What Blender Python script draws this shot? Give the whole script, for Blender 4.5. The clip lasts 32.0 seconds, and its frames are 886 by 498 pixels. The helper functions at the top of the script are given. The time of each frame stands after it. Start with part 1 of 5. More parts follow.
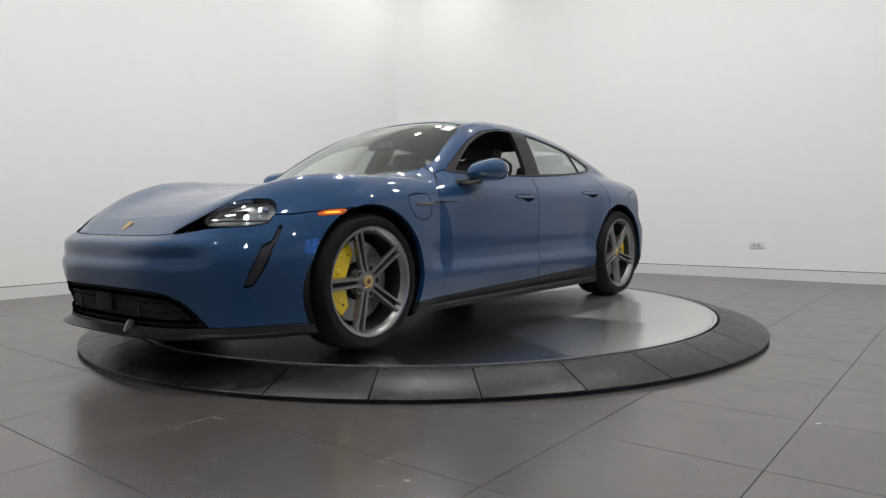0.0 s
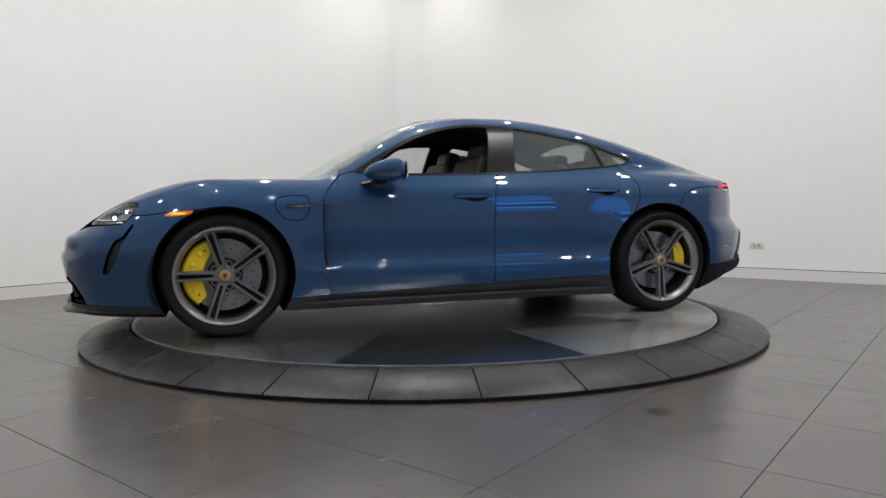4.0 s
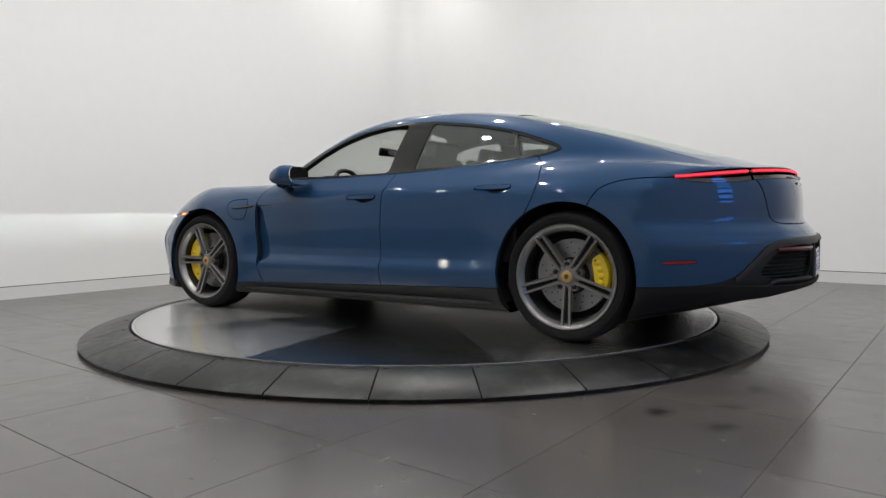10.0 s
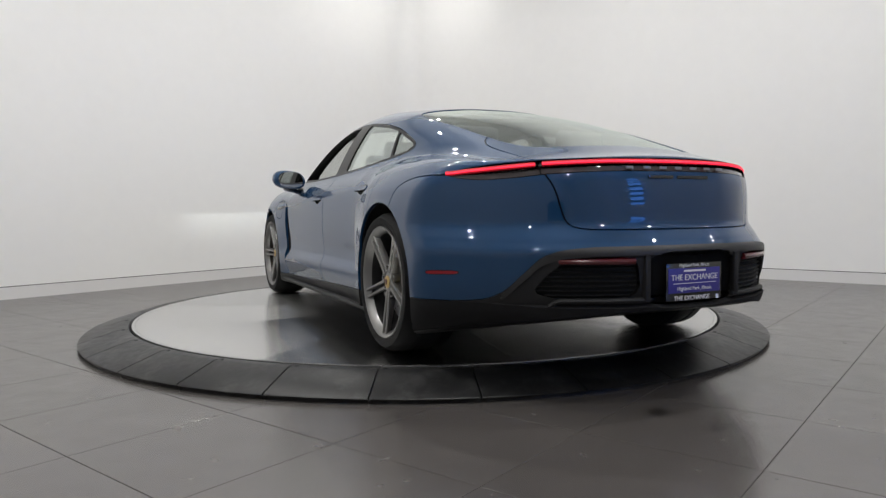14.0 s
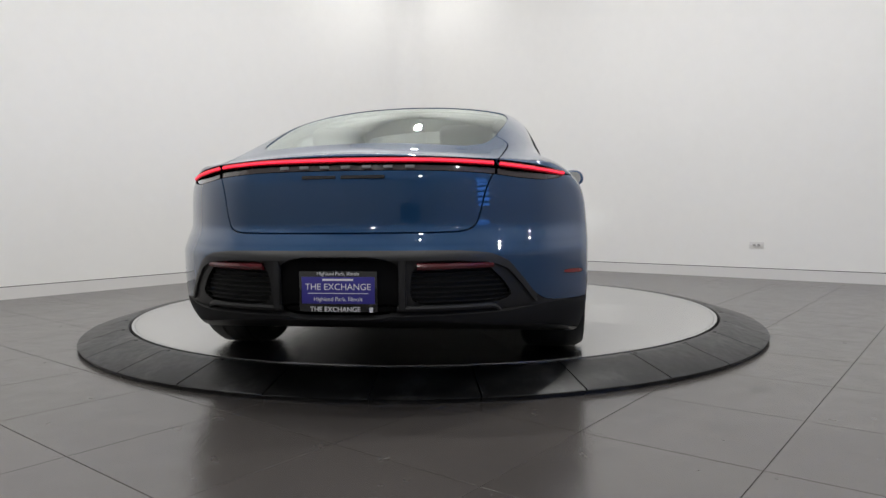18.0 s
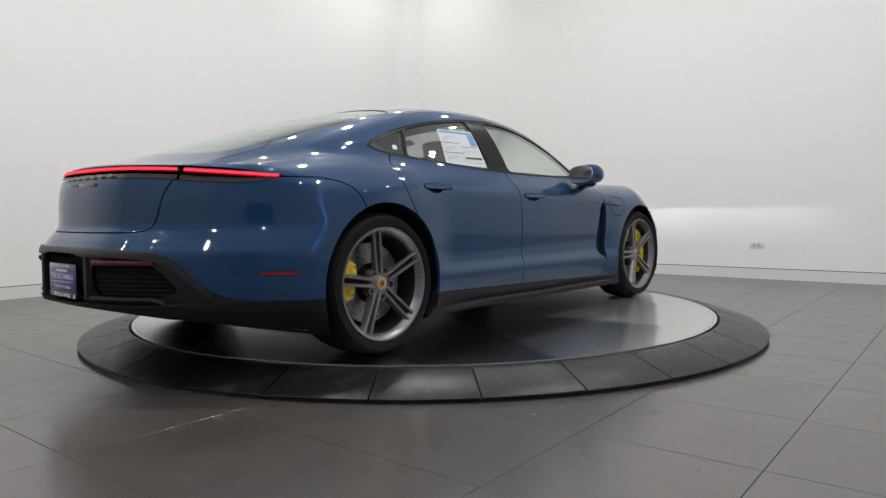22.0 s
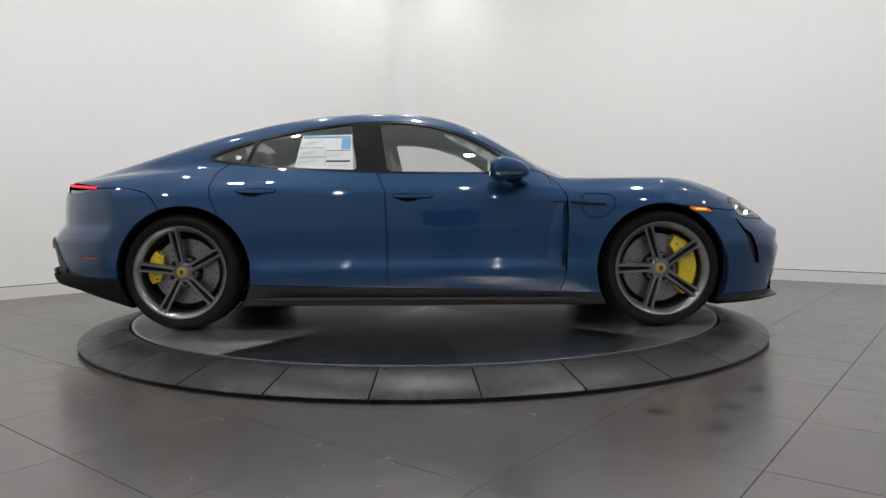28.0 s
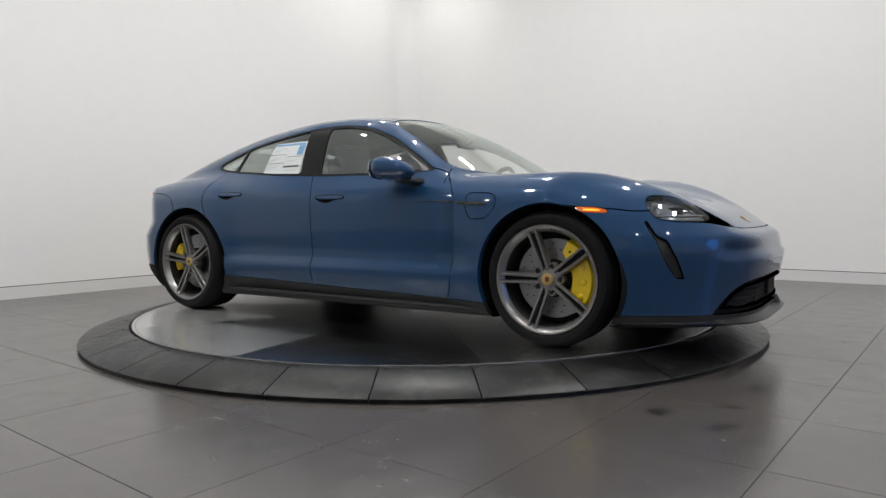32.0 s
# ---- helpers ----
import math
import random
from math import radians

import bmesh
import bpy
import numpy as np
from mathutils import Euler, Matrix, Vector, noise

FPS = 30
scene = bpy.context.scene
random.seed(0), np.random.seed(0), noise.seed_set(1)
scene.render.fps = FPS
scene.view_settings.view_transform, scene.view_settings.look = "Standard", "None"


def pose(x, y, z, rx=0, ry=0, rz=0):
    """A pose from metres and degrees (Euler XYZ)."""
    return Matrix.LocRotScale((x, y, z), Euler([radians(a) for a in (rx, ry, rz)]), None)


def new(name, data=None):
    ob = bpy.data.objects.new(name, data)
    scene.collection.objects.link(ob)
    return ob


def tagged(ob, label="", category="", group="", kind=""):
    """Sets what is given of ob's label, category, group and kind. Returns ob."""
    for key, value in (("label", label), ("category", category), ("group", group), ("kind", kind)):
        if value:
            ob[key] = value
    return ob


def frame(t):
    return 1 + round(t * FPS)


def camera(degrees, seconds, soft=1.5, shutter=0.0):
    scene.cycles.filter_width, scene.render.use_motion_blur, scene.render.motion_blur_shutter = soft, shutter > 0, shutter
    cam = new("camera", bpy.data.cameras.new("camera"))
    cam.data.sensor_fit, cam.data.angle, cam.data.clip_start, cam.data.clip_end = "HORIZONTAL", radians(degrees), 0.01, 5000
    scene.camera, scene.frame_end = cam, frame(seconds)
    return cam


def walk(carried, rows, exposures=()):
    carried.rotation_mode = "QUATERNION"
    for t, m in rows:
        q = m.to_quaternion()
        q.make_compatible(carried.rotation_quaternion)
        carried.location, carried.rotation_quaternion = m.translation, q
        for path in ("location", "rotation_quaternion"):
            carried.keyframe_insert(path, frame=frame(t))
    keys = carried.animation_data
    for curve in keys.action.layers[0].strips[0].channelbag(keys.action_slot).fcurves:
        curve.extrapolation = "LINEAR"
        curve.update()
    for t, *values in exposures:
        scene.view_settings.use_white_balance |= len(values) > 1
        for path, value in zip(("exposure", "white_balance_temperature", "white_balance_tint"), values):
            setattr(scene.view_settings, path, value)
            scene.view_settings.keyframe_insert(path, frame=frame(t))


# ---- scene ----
# The camera stands still before a car that turns on a disc; the disc's axis is the world's z axis.
cam = camera(65.8, 32.0, soft=1.4)


def still_pose():
    pan, tilt, lean = radians(1.3757), radians(-3.077), radians(-0.5289)
    f = Vector((math.sin(pan) * math.cos(tilt), math.cos(pan) * math.cos(tilt), math.sin(tilt)))
    r = Vector((math.cos(pan), -math.sin(pan), 0))
    u = r.cross(f)
    r2, u2 = r * math.cos(lean) + u * math.sin(lean), u * math.cos(lean) - r * math.sin(lean)
    m = Matrix((r2, u2, -f)).transposed().to_4x4()
    m.translation = (0, -5.1365, 0.797)
    return m


walk(cam, [(0.0, still_pose()), (32.0, still_pose())], exposures=[(0.0, 0.06), (8.0, 0.06), (17.0, 0.03), (32.0, 0.03)])

TURN_START, TURN_RATE = 229.75, -8.275   # heading of the car in degrees, and degrees a second
DISC_Z = 0.094                            # top of the steel disc
WALL_L, WALL_R = 4.04, 4.45               # distance of the two white walls from the axis
GRID = 50.3                               # heading of the tile joints and of the wall behind, degrees
CEIL = 4.7
BACK_Q, BACK_P = -8.5, -8.5               # the two walls behind the camera

# ---- world and light ----
world = bpy.data.worlds.new("world")
scene.world = world
world.use_nodes = True
world.node_tree.nodes["Background"].inputs[0].default_value = (0.8, 0.85, 0.9, 1)
world.node_tree.nodes["Background"].inputs[1].default_value = 0.05


def turned(a, b, z):
    """A place from metres along the right-hand wall's inward axis (a) and the left-hand wall's (b)."""
    g = radians(GRID)
    return Vector((a * math.cos(g) - b * math.sin(g), a * math.sin(g) + b * math.cos(g), z))


# a grid of ceiling lamps (a, b, watts)
LAMP_GRID = [(a, b, 66 if a + b > -4 else 48 if a + b > -6 else 40) for a in (-5.4, -2.4, 0.6) for b in (-5.4, -2.4, 0.5)]
LAMP_GRID += [(3.05, b, 15.8) for b in (-5.6, -3.6, -1.6, 0.4)] + [(a, 2.5, 15.8) for a in (-5.6, -3.6, -1.6, 0.6)]
LAMP_GRID += [(3.55, 3.10, 12.5), (2.45, 2.95, 9.5)]
for a, b, watts in LAMP_GRID:
    lamp = bpy.data.lights.new("downlight", "AREA")
    lamp.shape, lamp.size, lamp.energy, lamp.color = "DISK", 0.13, 0.80 * watts, (1.0, 0.985, 0.96)
    ob = new("downlight_beam", lamp)
    ob.matrix_world = Matrix.Translation(turned(a, b, CEIL - 0.045))


# ---- materials ----
def material(name, colour, rough=0.5, metal=0.0, coat=0.0, grain=0.0, scale=20.0, bump=0.0, bump_scale=200.0, spec=0.5, rough_var=0.0, coat_rough=0.03, stretch=None):
    """A Principled surface, its colour broken up by noise at two scales, with fine relief."""
    m = bpy.data.materials.new(name)
    m.use_nodes = True
    nt = m.node_tree
    b = nt.nodes["Principled BSDF"]
    b.inputs["Base Color"].default_value = (*colour, 1)
    b.inputs["Roughness"].default_value, b.inputs["Metallic"].default_value = rough, metal
    b.inputs["Coat Weight"].default_value, b.inputs["Coat Roughness"].default_value = coat, coat_rough
    b.inputs["Specular IOR Level"].default_value = spec
    co = nt.nodes.new("ShaderNodeTexCoord")
    out = co.outputs["Object"]
    if stretch:
        mp = nt.nodes.new("ShaderNodeMapping")
        mp.inputs["Scale"].default_value = stretch
        nt.links.new(out, mp.inputs[0])
        out = mp.outputs[0]
    if grain or rough_var:
        big, small = nt.nodes.new("ShaderNodeTexNoise"), nt.nodes.new("ShaderNodeTexNoise")
        big.inputs["Scale"].default_value, small.inputs["Scale"].default_value = scale / 12, scale
        big.inputs["Detail"].default_value, small.inputs["Detail"].default_value = 5, 6
        nt.links.new(out, big.inputs["Vector"])
        nt.links.new(out, small.inputs["Vector"])
        add = nt.nodes.new("ShaderNodeMath")
        add.operation = "ADD"
        nt.links.new(big.outputs[0], add.inputs[0])
        nt.links.new(small.outputs[0], add.inputs[1])
        if grain:
            ramp = nt.nodes.new("ShaderNodeMapRange")
            ramp.inputs[1].default_value, ramp.inputs[2].default_value = 0.6, 1.4
            ramp.inputs[3].default_value, ramp.inputs[4].default_value = 1 - grain, 1 + grain
            nt.links.new(add.outputs[0], ramp.inputs[0])
            mul = nt.nodes.new("ShaderNodeVectorMath")
            mul.operation = "MULTIPLY"
            mul.inputs[0].default_value = colour
            nt.links.new(ramp.outputs[0], mul.inputs[1])
            nt.links.new(mul.outputs[0], b.inputs["Base Color"])
        if rough_var:
            rr = nt.nodes.new("ShaderNodeMapRange")
            rr.inputs[1].default_value, rr.inputs[2].default_value = 0.6, 1.4
            rr.inputs[3].default_value, rr.inputs[4].default_value = max(0.02, rough - rough_var), rough + rough_var
            nt.links.new(add.outputs[0], rr.inputs[0])
            nt.links.new(rr.outputs[0], b.inputs["Roughness"])
    if bump:
        n, bp = nt.nodes.new("ShaderNodeTexNoise"), nt.nodes.new("ShaderNodeBump")
        n.inputs["Scale"].default_value, n.inputs["Detail"].default_value = bump_scale, 4
        bp.inputs["Strength"].default_value, bp.inputs["Distance"].default_value = bump, 0.002
        nt.links.new(out, n.inputs["Vector"])
        nt.links.new(n.outputs[0], bp.inputs["Height"])
        nt.links.new(bp.outputs[0], b.inputs["Normal"])
    return m


def glowing(name, colour, strength):
    m = bpy.data.materials.new(name)
    m.use_nodes = True
    b = m.node_tree.nodes["Principled BSDF"]
    b.inputs["Base Color"].default_value = (*[min(1, c) for c in colour], 1)
    b.inputs["Emission Color"].default_value, b.inputs["Emission Strength"].default_value = (*colour, 1), strength
    return m


def glazing(name, tint, facing=0.06, sheen=(1.0, 1.0, 1.0)):
    """A thin pane: light passes straight through, tinted, and mirrors by Schlick's law from both sides."""
    m = bpy.data.materials.new(name)
    m.use_nodes = True
    nt = m.node_tree
    nt.nodes.remove(nt.nodes["Principled BSDF"])
    tr, gl, mix, lw, power, scale = (nt.nodes.new("ShaderNode" + k) for k in ("BsdfTransparent", "BsdfGlossy", "MixShader", "LayerWeight", "Math", "Math"))
    tr.inputs[0].default_value = (*tint, 1)
    gl.inputs["Color"].default_value = (*sheen, 1)
    gl.inputs["Roughness"].default_value, lw.inputs["Blend"].default_value = 0.0, 0.5
    power.operation, scale.operation = "POWER", "MULTIPLY_ADD"
    power.inputs[1].default_value, scale.inputs[1].default_value, scale.inputs[2].default_value = 4.6, 1 - facing, facing
    nt.links.new(lw.outputs["Facing"], power.inputs[0])
    nt.links.new(power.outputs[0], scale.inputs[0])
    nt.links.new(scale.outputs[0], mix.inputs[0])
    nt.links.new(tr.outputs[0], mix.inputs[1])
    nt.links.new(gl.outputs[0], mix.inputs[2])
    nt.links.new(mix.outputs[0], nt.nodes["Material Output"].inputs[0])
    return m


PAINT = material("blue_paint", (0.0085, 0.0450, 0.115), rough=0.45, metal=0.15, spec=0.1, coat=1.0, grain=0.04, scale=3000, coat_rough=0.008)
GLOSS_BLACK = material("gloss_black", (0.008, 0.008, 0.009), rough=0.12, coat=1.0, grain=0.05, scale=40)
PILLAR = material("black_pillar_trim", (0.007, 0.007, 0.007), rough=0.30, spec=0.20, grain=0.06, scale=50)
SATIN_BLACK = material("satin_black_plastic", (0.013, 0.013, 0.014), rough=0.5, spec=0.35, grain=0.12, scale=60, bump=0.1, bump_scale=900)
MATT_BLACK = material("matt_black", (0.010, 0.010, 0.011), rough=0.8, spec=0.25, grain=0.1, scale=30)
BEAD = material("satin_trim", (0.020, 0.020, 0.021), rough=0.45, grain=0.1, scale=60, bump=0.08, bump_scale=900)
RUBBER = material("tyre_rubber", (0.0055, 0.0055, 0.006), rough=0.65, spec=0.20, grain=0.15, scale=30, bump=0.15, bump_scale=500)
ALLOY = material("dark_alloy", (0.22, 0.216, 0.212), rough=0.32, metal=0.75, coat=0.3, grain=0.05, scale=200, coat_rough=0.10)
DARK_ALLOY = material("barrel_alloy", (0.035, 0.035, 0.036), rough=0.4, metal=0.5, grain=0.1, scale=120)
STEEL = material("brake_steel", (0.30, 0.30, 0.31), rough=0.35, metal=0.9, grain=0.12, scale=120)
YELLOW = material("yellow_caliper", (0.86, 0.60, 0.012), rough=0.35, coat=0.6, grain=0.06, scale=60)
GLASS = glazing("window_glass", (0.95, 0.98, 0.96), 0.34, (0.92, 1.0, 0.96))
TINTED = glazing("tinted_glass", (0.90, 0.93, 0.91), 0.33, (0.92, 1.0, 0.96))
SCREEN = glazing("rear_screen_glass", (0.72, 0.75, 0.74), 0.30, (0.93, 1.0, 0.96))
WINDSCREEN_GLASS = glazing("windscreen_glass", (0.82, 0.85, 0.82), 0.20, (0.94, 1.0, 0.96))
LENS = glazing("lamp_lens", (0.92, 0.92, 0.92), 0.06)
RED_GLOW = glowing("tail_light_glow", (1.0, 0.022, 0.055), 1.6)
RED_BAND = glowing("tail_light_guide", (0.55, 0.008, 0.02), 0.16)
AMBER_GLOW = glowing("amber_glow", (1.0, 0.32, 0.02), 1.6)
AMBER = material("amber_lens", (0.65, 0.14, 0.02), rough=0.15, coat=0.8)
RED_LENS = material("red_reflector", (0.24, 0.008, 0.016), rough=0.15, coat=0.8)
FOG_LENS = material("dark_red_lens", (0.085, 0.006, 0.010), rough=0.2, coat=0.7)
WHITE_GLOW = glowing("led_glow", (0.85, 0.95, 1.0), 14)
BEAM_GLOW = glowing("dipped_beam", (0.93, 1.0, 0.97), 105000)
CHROME = material("bright_chrome", (0.75, 0.75, 0.76), rough=0.08, metal=1.0, grain=0.02, scale=100)

# ---- the car's skin: an implicit body, x forward, y to its left, z up from under the tyres ----
def smooth_curve(knots, x):
    """Monotone cubic through knots (x, value)."""
    k = np.array(sorted(knots), float)
    X, Y = k[:, 0], k[:, 1]
    h, d = np.diff(X), np.diff(Y) / np.diff(X)
    m = np.zeros(len(X))
    same = d[:-1] * d[1:] > 0
    w1, w2 = 2 * h[1:] + h[:-1], h[1:] + 2 * h[:-1]
    with np.errstate(divide="ignore", invalid="ignore"):
        m[1:-1] = np.where(same, (w1 + w2) / (w1 / d[:-1] + w2 / d[1:]), 0)
    m[0], m[-1] = d[0], d[-1]
    x = np.clip(x, X[0], X[-1])
    i = np.clip(np.searchsorted(X, x) - 1, 0, len(h) - 1)
    t = (x - X[i]) / h[i]
    return ((1 + 2 * t) * (1 - t) ** 2 * Y[i] + t * (1 - t) ** 2 * h[i] * m[i] + t * t * (3 - 2 * t) * Y[i + 1] + t * t * (t - 1) * h[i] * m[i + 1])


def smax(a, b, k):
    h = np.clip(0.5 + 0.5 * (a - b) / k, 0, 1)
    return b + (a - b) * h + k * h * (1 - h)


def smin(a, b, k):
    return -smax(-a, -b, k)


PLAN = [(2.4, 0.86), (2.1, 0.90), (1.8, 0.945), (1.45, 0.968), (1.2, 0.9645), (1.0, 0.955), (0.85, 0.9490), (0.6, 0.9462), (0.0, 0.9455), (-0.5, 0.9458), (-0.75, 0.9468), (-0.92, 0.9505), (-1.05, 0.9595), (-1.2, 0.9755), (-1.45, 0.988), (-1.8, 0.979), (-2.1, 0.951), (-2.6, 0.89)]
SIDE = [(0.10, -0.07), (0.20, -0.040), (0.28, -0.014), (0.345, 0.0), (0.365, 0.0), (0.405, -0.017), (0.43, -0.0255), (0.47, -0.0265), (0.55, -0.0195), (0.62, -0.0165), (0.70, -0.0168), (0.76, -0.0195), (0.82, -0.026), (0.90, -0.055), (1.0, -0.125), (1.2, -0.34)]
ENDS = [(0.10, -0.05), (0.25, -0.012), (0.40, 0.0), (0.55, 0.0), (0.70, -0.008), (0.80, -0.025), (0.90, -0.07), (1.0, -0.15), (1.2, -0.36)]
CREST = [(2.5, 0.50), (2.3, 0.62), (2.15, 0.72), (2.03, 0.79), (1.93, 0.835), (1.77, 0.878), (1.6, 0.905), (1.45, 0.914), (1.2, 0.914), (0.9, 0.914), (0.5, 0.93), (0.0, 0.945), (-0.5, 0.965), (-1.0, 0.99), (-1.3, 0.995), (-1.6, 0.985), (-1.9, 0.955), (-2.2, 0.910), (-2.6, 0.86)]
DIP = [(2.5, 0.0), (2.2, 0.015), (1.9, 0.055), (1.6, 0.06), (1.2, 0.035), (0.9, 0.0), (-2.6, 0.0)]
ROOF = [(2.6, -0.25), (1.25, 0.80), (1.05, 0.905), (0.80, 1.035), (0.60, 1.15), (0.40, 1.255), (0.20, 1.335), (0.0, 1.376), (-0.2, 1.391), (-0.4, 1.392), (-0.6, 1.380), (-0.9, 1.342), (-1.2, 1.282), (-1.5, 1.202), (-1.8, 1.110), (-2.1, 1.016), (-2.3, 0.958), (-2.45, 0.932), (-2.6, 0.90)]
CABIN = [(1.2, 0.84), (0.9, 0.835), (0.5, 0.83), (0.0, 0.83), (-0.6, 0.82), (-1.0, 0.80), (-1.4, 0.765), (-1.8, 0.72), (-2.2, 0.68), (-2.6, 0.66)]
NOSE = [(0.08, 2.36), (0.20, 2.358), (0.32, 2.376), (0.42, 2.398), (0.50, 2.41), (0.57, 2.380), (0.64, 2.315), (0.72, 2.228), (0.82, 2.08), (1.0, 1.7)]
TAIL = [(0.10, -2.30), (0.20, -2.46), (0.30, -2.55), (0.42, -2.575), (0.53, -2.58), (0.58, -2.55), (0.66, -2.495), (0.75, -2.492), (0.82, -2.485), (0.90, -2.46), (0.935, -2.45), (1.0, -2.45)]


def body_field(P):
    x, a, z = P[:, 0], np.abs(P[:, 1]), P[:, 2]
    mid = np.clip(1 - np.maximum(np.abs(x + 0.02) - 0.84, 0) / 0.28, 0, 1)
    mid = mid * mid * (3 - 2 * mid)
    side = a - (smooth_curve(PLAN, x) + mid * smooth_curve(SIDE, z) + (1 - mid) * smooth_curve(ENDS, z))
    crest = smooth_curve(CREST, x)
    out = np.maximum(a - 0.70, 0)
    top = crest - smooth_curve(DIP, x) * (1 - np.exp(-((a - 0.70) / 0.24) ** 2)) * (a < 0.70) - 0.9 * out ** 2
    deck = (z - top) * 0.95
    lower = smax(side, deck, 0.13)
    nose = (x - (smooth_curve(NOSE, z) - 0.50 * (a / 0.9) ** 3.8)) * 0.85
    lower = smax(lower, nose, 0.09)
    roof_z = smooth_curve(ROOF, x) - 0.13 * a ** 2 - 0.10 * a ** 4
    dz = np.maximum(z - 0.95, -0.1)
    flank = (a - (smooth_curve(CABIN, x) - 0.36 * dz - 0.50 * dz * np.abs(dz))) * 0.88
    cabin = smax(flank, (z - roof_z) * 0.93, 0.085)
    f = smin(lower, cabin, 0.05)
    tail = (-x + (smooth_curve(TAIL, z) + 0.54 * (a / 0.9) ** 2.8)) * 0.9
    f = smax(f, tail, 0.035)
    return smax(f, 0.13 + 0.205 * np.maximum(-x - 1.75, 0) - z, 0.03)


def field_normal(P):
    e, g = 1.5e-3, []
    for i in range(3):
        d = np.zeros(3)
        d[i] = e
        g.append(body_field(P + d) - body_field(P - d))
    g = np.stack(g, 1)
    return g / np.maximum(np.linalg.norm(g, axis=1, keepdims=True), 1e-9)


def skin_grid(na=84, nm=190, nphi=170):
    """Half of the skin (y >= 0), shot outward from a spine along the car."""
    x0, x1, zc = -1.85, 1.75, 0.56
    al = np.linspace(0, np.pi / 2, na)
    ox = np.concatenate([np.full(na - 1, x0), np.linspace(x0, x1, nm), np.full(na - 1, x1)])
    dx = np.concatenate([-np.cos(al[:-1]), np.zeros(nm), np.cos(al[::-1][1:])])
    dr = np.concatenate([np.sin(al[:-1]), np.ones(nm), np.sin(al[::-1][1:])])
    u = np.linspace(0, 1, nphi)
    phi = -np.pi / 2 + np.pi * u
    O = np.zeros((len(ox), nphi, 3))
    O[..., 0], O[..., 2] = ox[:, None], zc
    D = np.stack([np.repeat(dx[:, None], nphi, 1), dr[:, None] * np.cos(phi), dr[:, None] * np.sin(phi)], -1)
    O, D = O.reshape(-1, 3), D.reshape(-1, 3)
    lo, hi = np.zeros(len(O)), np.full(len(O), 1.6)
    for _ in range(26):
        mid = (lo + hi) / 2
        inside = body_field(O + D * mid[:, None]) < 0
        lo, hi = np.where(inside, mid, lo), np.where(inside, hi, mid)
    V = O + D * lo[:, None]
    V[:, 1] = np.where(np.abs(D[:, 1]) < 1e-9, 0, V[:, 1])
    n = len(ox)
    i, j = np.meshgrid(np.arange(n - 1), np.arange(nphi - 1), indexing="ij")
    a, b, c, d = (i * nphi + j).ravel(), ((i + 1) * nphi + j).ravel(), ((i + 1) * nphi + j + 1).ravel(), (i * nphi + j + 1).ravel()
    T = np.concatenate([np.stack([a, b, c], 1), np.stack([a, c, d], 1)])
    e1, e2 = V[T[:, 1]] - V[T[:, 0]], V[T[:, 2]] - V[T[:, 0]]
    N = field_normal(V)
    cr = np.cross(e1, e2)
    T = T[np.linalg.norm(cr, axis=1) > 1e-9]
    cr = np.cross(V[T[:, 1]] - V[T[:, 0]], V[T[:, 2]] - V[T[:, 0]])
    flip = np.einsum("ij,ij->i", cr, N[T].mean(1)) < 0
    T[flip] = T[flip][:, ::-1]
    return V, N, T


def clip(S, d):
    """The part of a skin piece where d < 0, cut cleanly along d = 0."""
    V, N, T = S
    ins = d < 0
    c = ins[T].sum(1)
    one, two = T[c == 1], T[c == 2]
    k = np.argmax(ins[one], 1)
    r = np.arange(len(one))
    A, B, C = one[r, k], one[r, (k + 1) % 3], one[r, (k + 2) % 3]
    k2 = np.argmin(ins[two], 1)
    r2 = np.arange(len(two))
    A2, B2, C2 = two[r2, k2], two[r2, (k2 + 1) % 3], two[r2, (k2 + 2) % 3]
    pairs = np.sort(np.concatenate([np.stack([A, B], 1), np.stack([A, C], 1), np.stack([A2, B2], 1), np.stack([A2, C2], 1)]), 1)
    if len(pairs) == 0:
        return compact(V, N, T[c == 3])
    u, inv = np.unique(pairs, axis=0, return_inverse=True)
    inv = inv.ravel() + len(V)
    w = (d[u[:, 0]] / (d[u[:, 0]] - d[u[:, 1]]))[:, None]
    NV, NN = V[u[:, 0]] * (1 - w) + V[u[:, 1]] * w, N[u[:, 0]] * (1 - w) + N[u[:, 1]] * w
    NN /= np.maximum(np.linalg.norm(NN, axis=1, keepdims=True), 1e-9)
    n1, n2 = len(one), len(two)
    ab, ac, ab2, ac2 = inv[:n1], inv[n1:2 * n1], inv[2 * n1:2 * n1 + n2], inv[2 * n1 + n2:]
    T2 = np.concatenate([T[c == 3], np.stack([A, ab, ac], 1), np.stack([ab2, B2, C2], 1), np.stack([ab2, C2, ac2], 1)])
    return compact(np.concatenate([V, NV]), np.concatenate([N, NN]), T2)


def compact(V, N, T):
    if len(T) == 0:
        return np.zeros((0, 3)), np.zeros((0, 3)), np.zeros((0, 3), int)
    used, inv = np.unique(T, return_inverse=True)
    return V[used], N[used], inv.reshape(-1, 3)


def cut(S, d):
    """Both parts of a skin piece: d < 0, and the rest."""
    return clip(S, d), clip(S, -d - 1e-9)


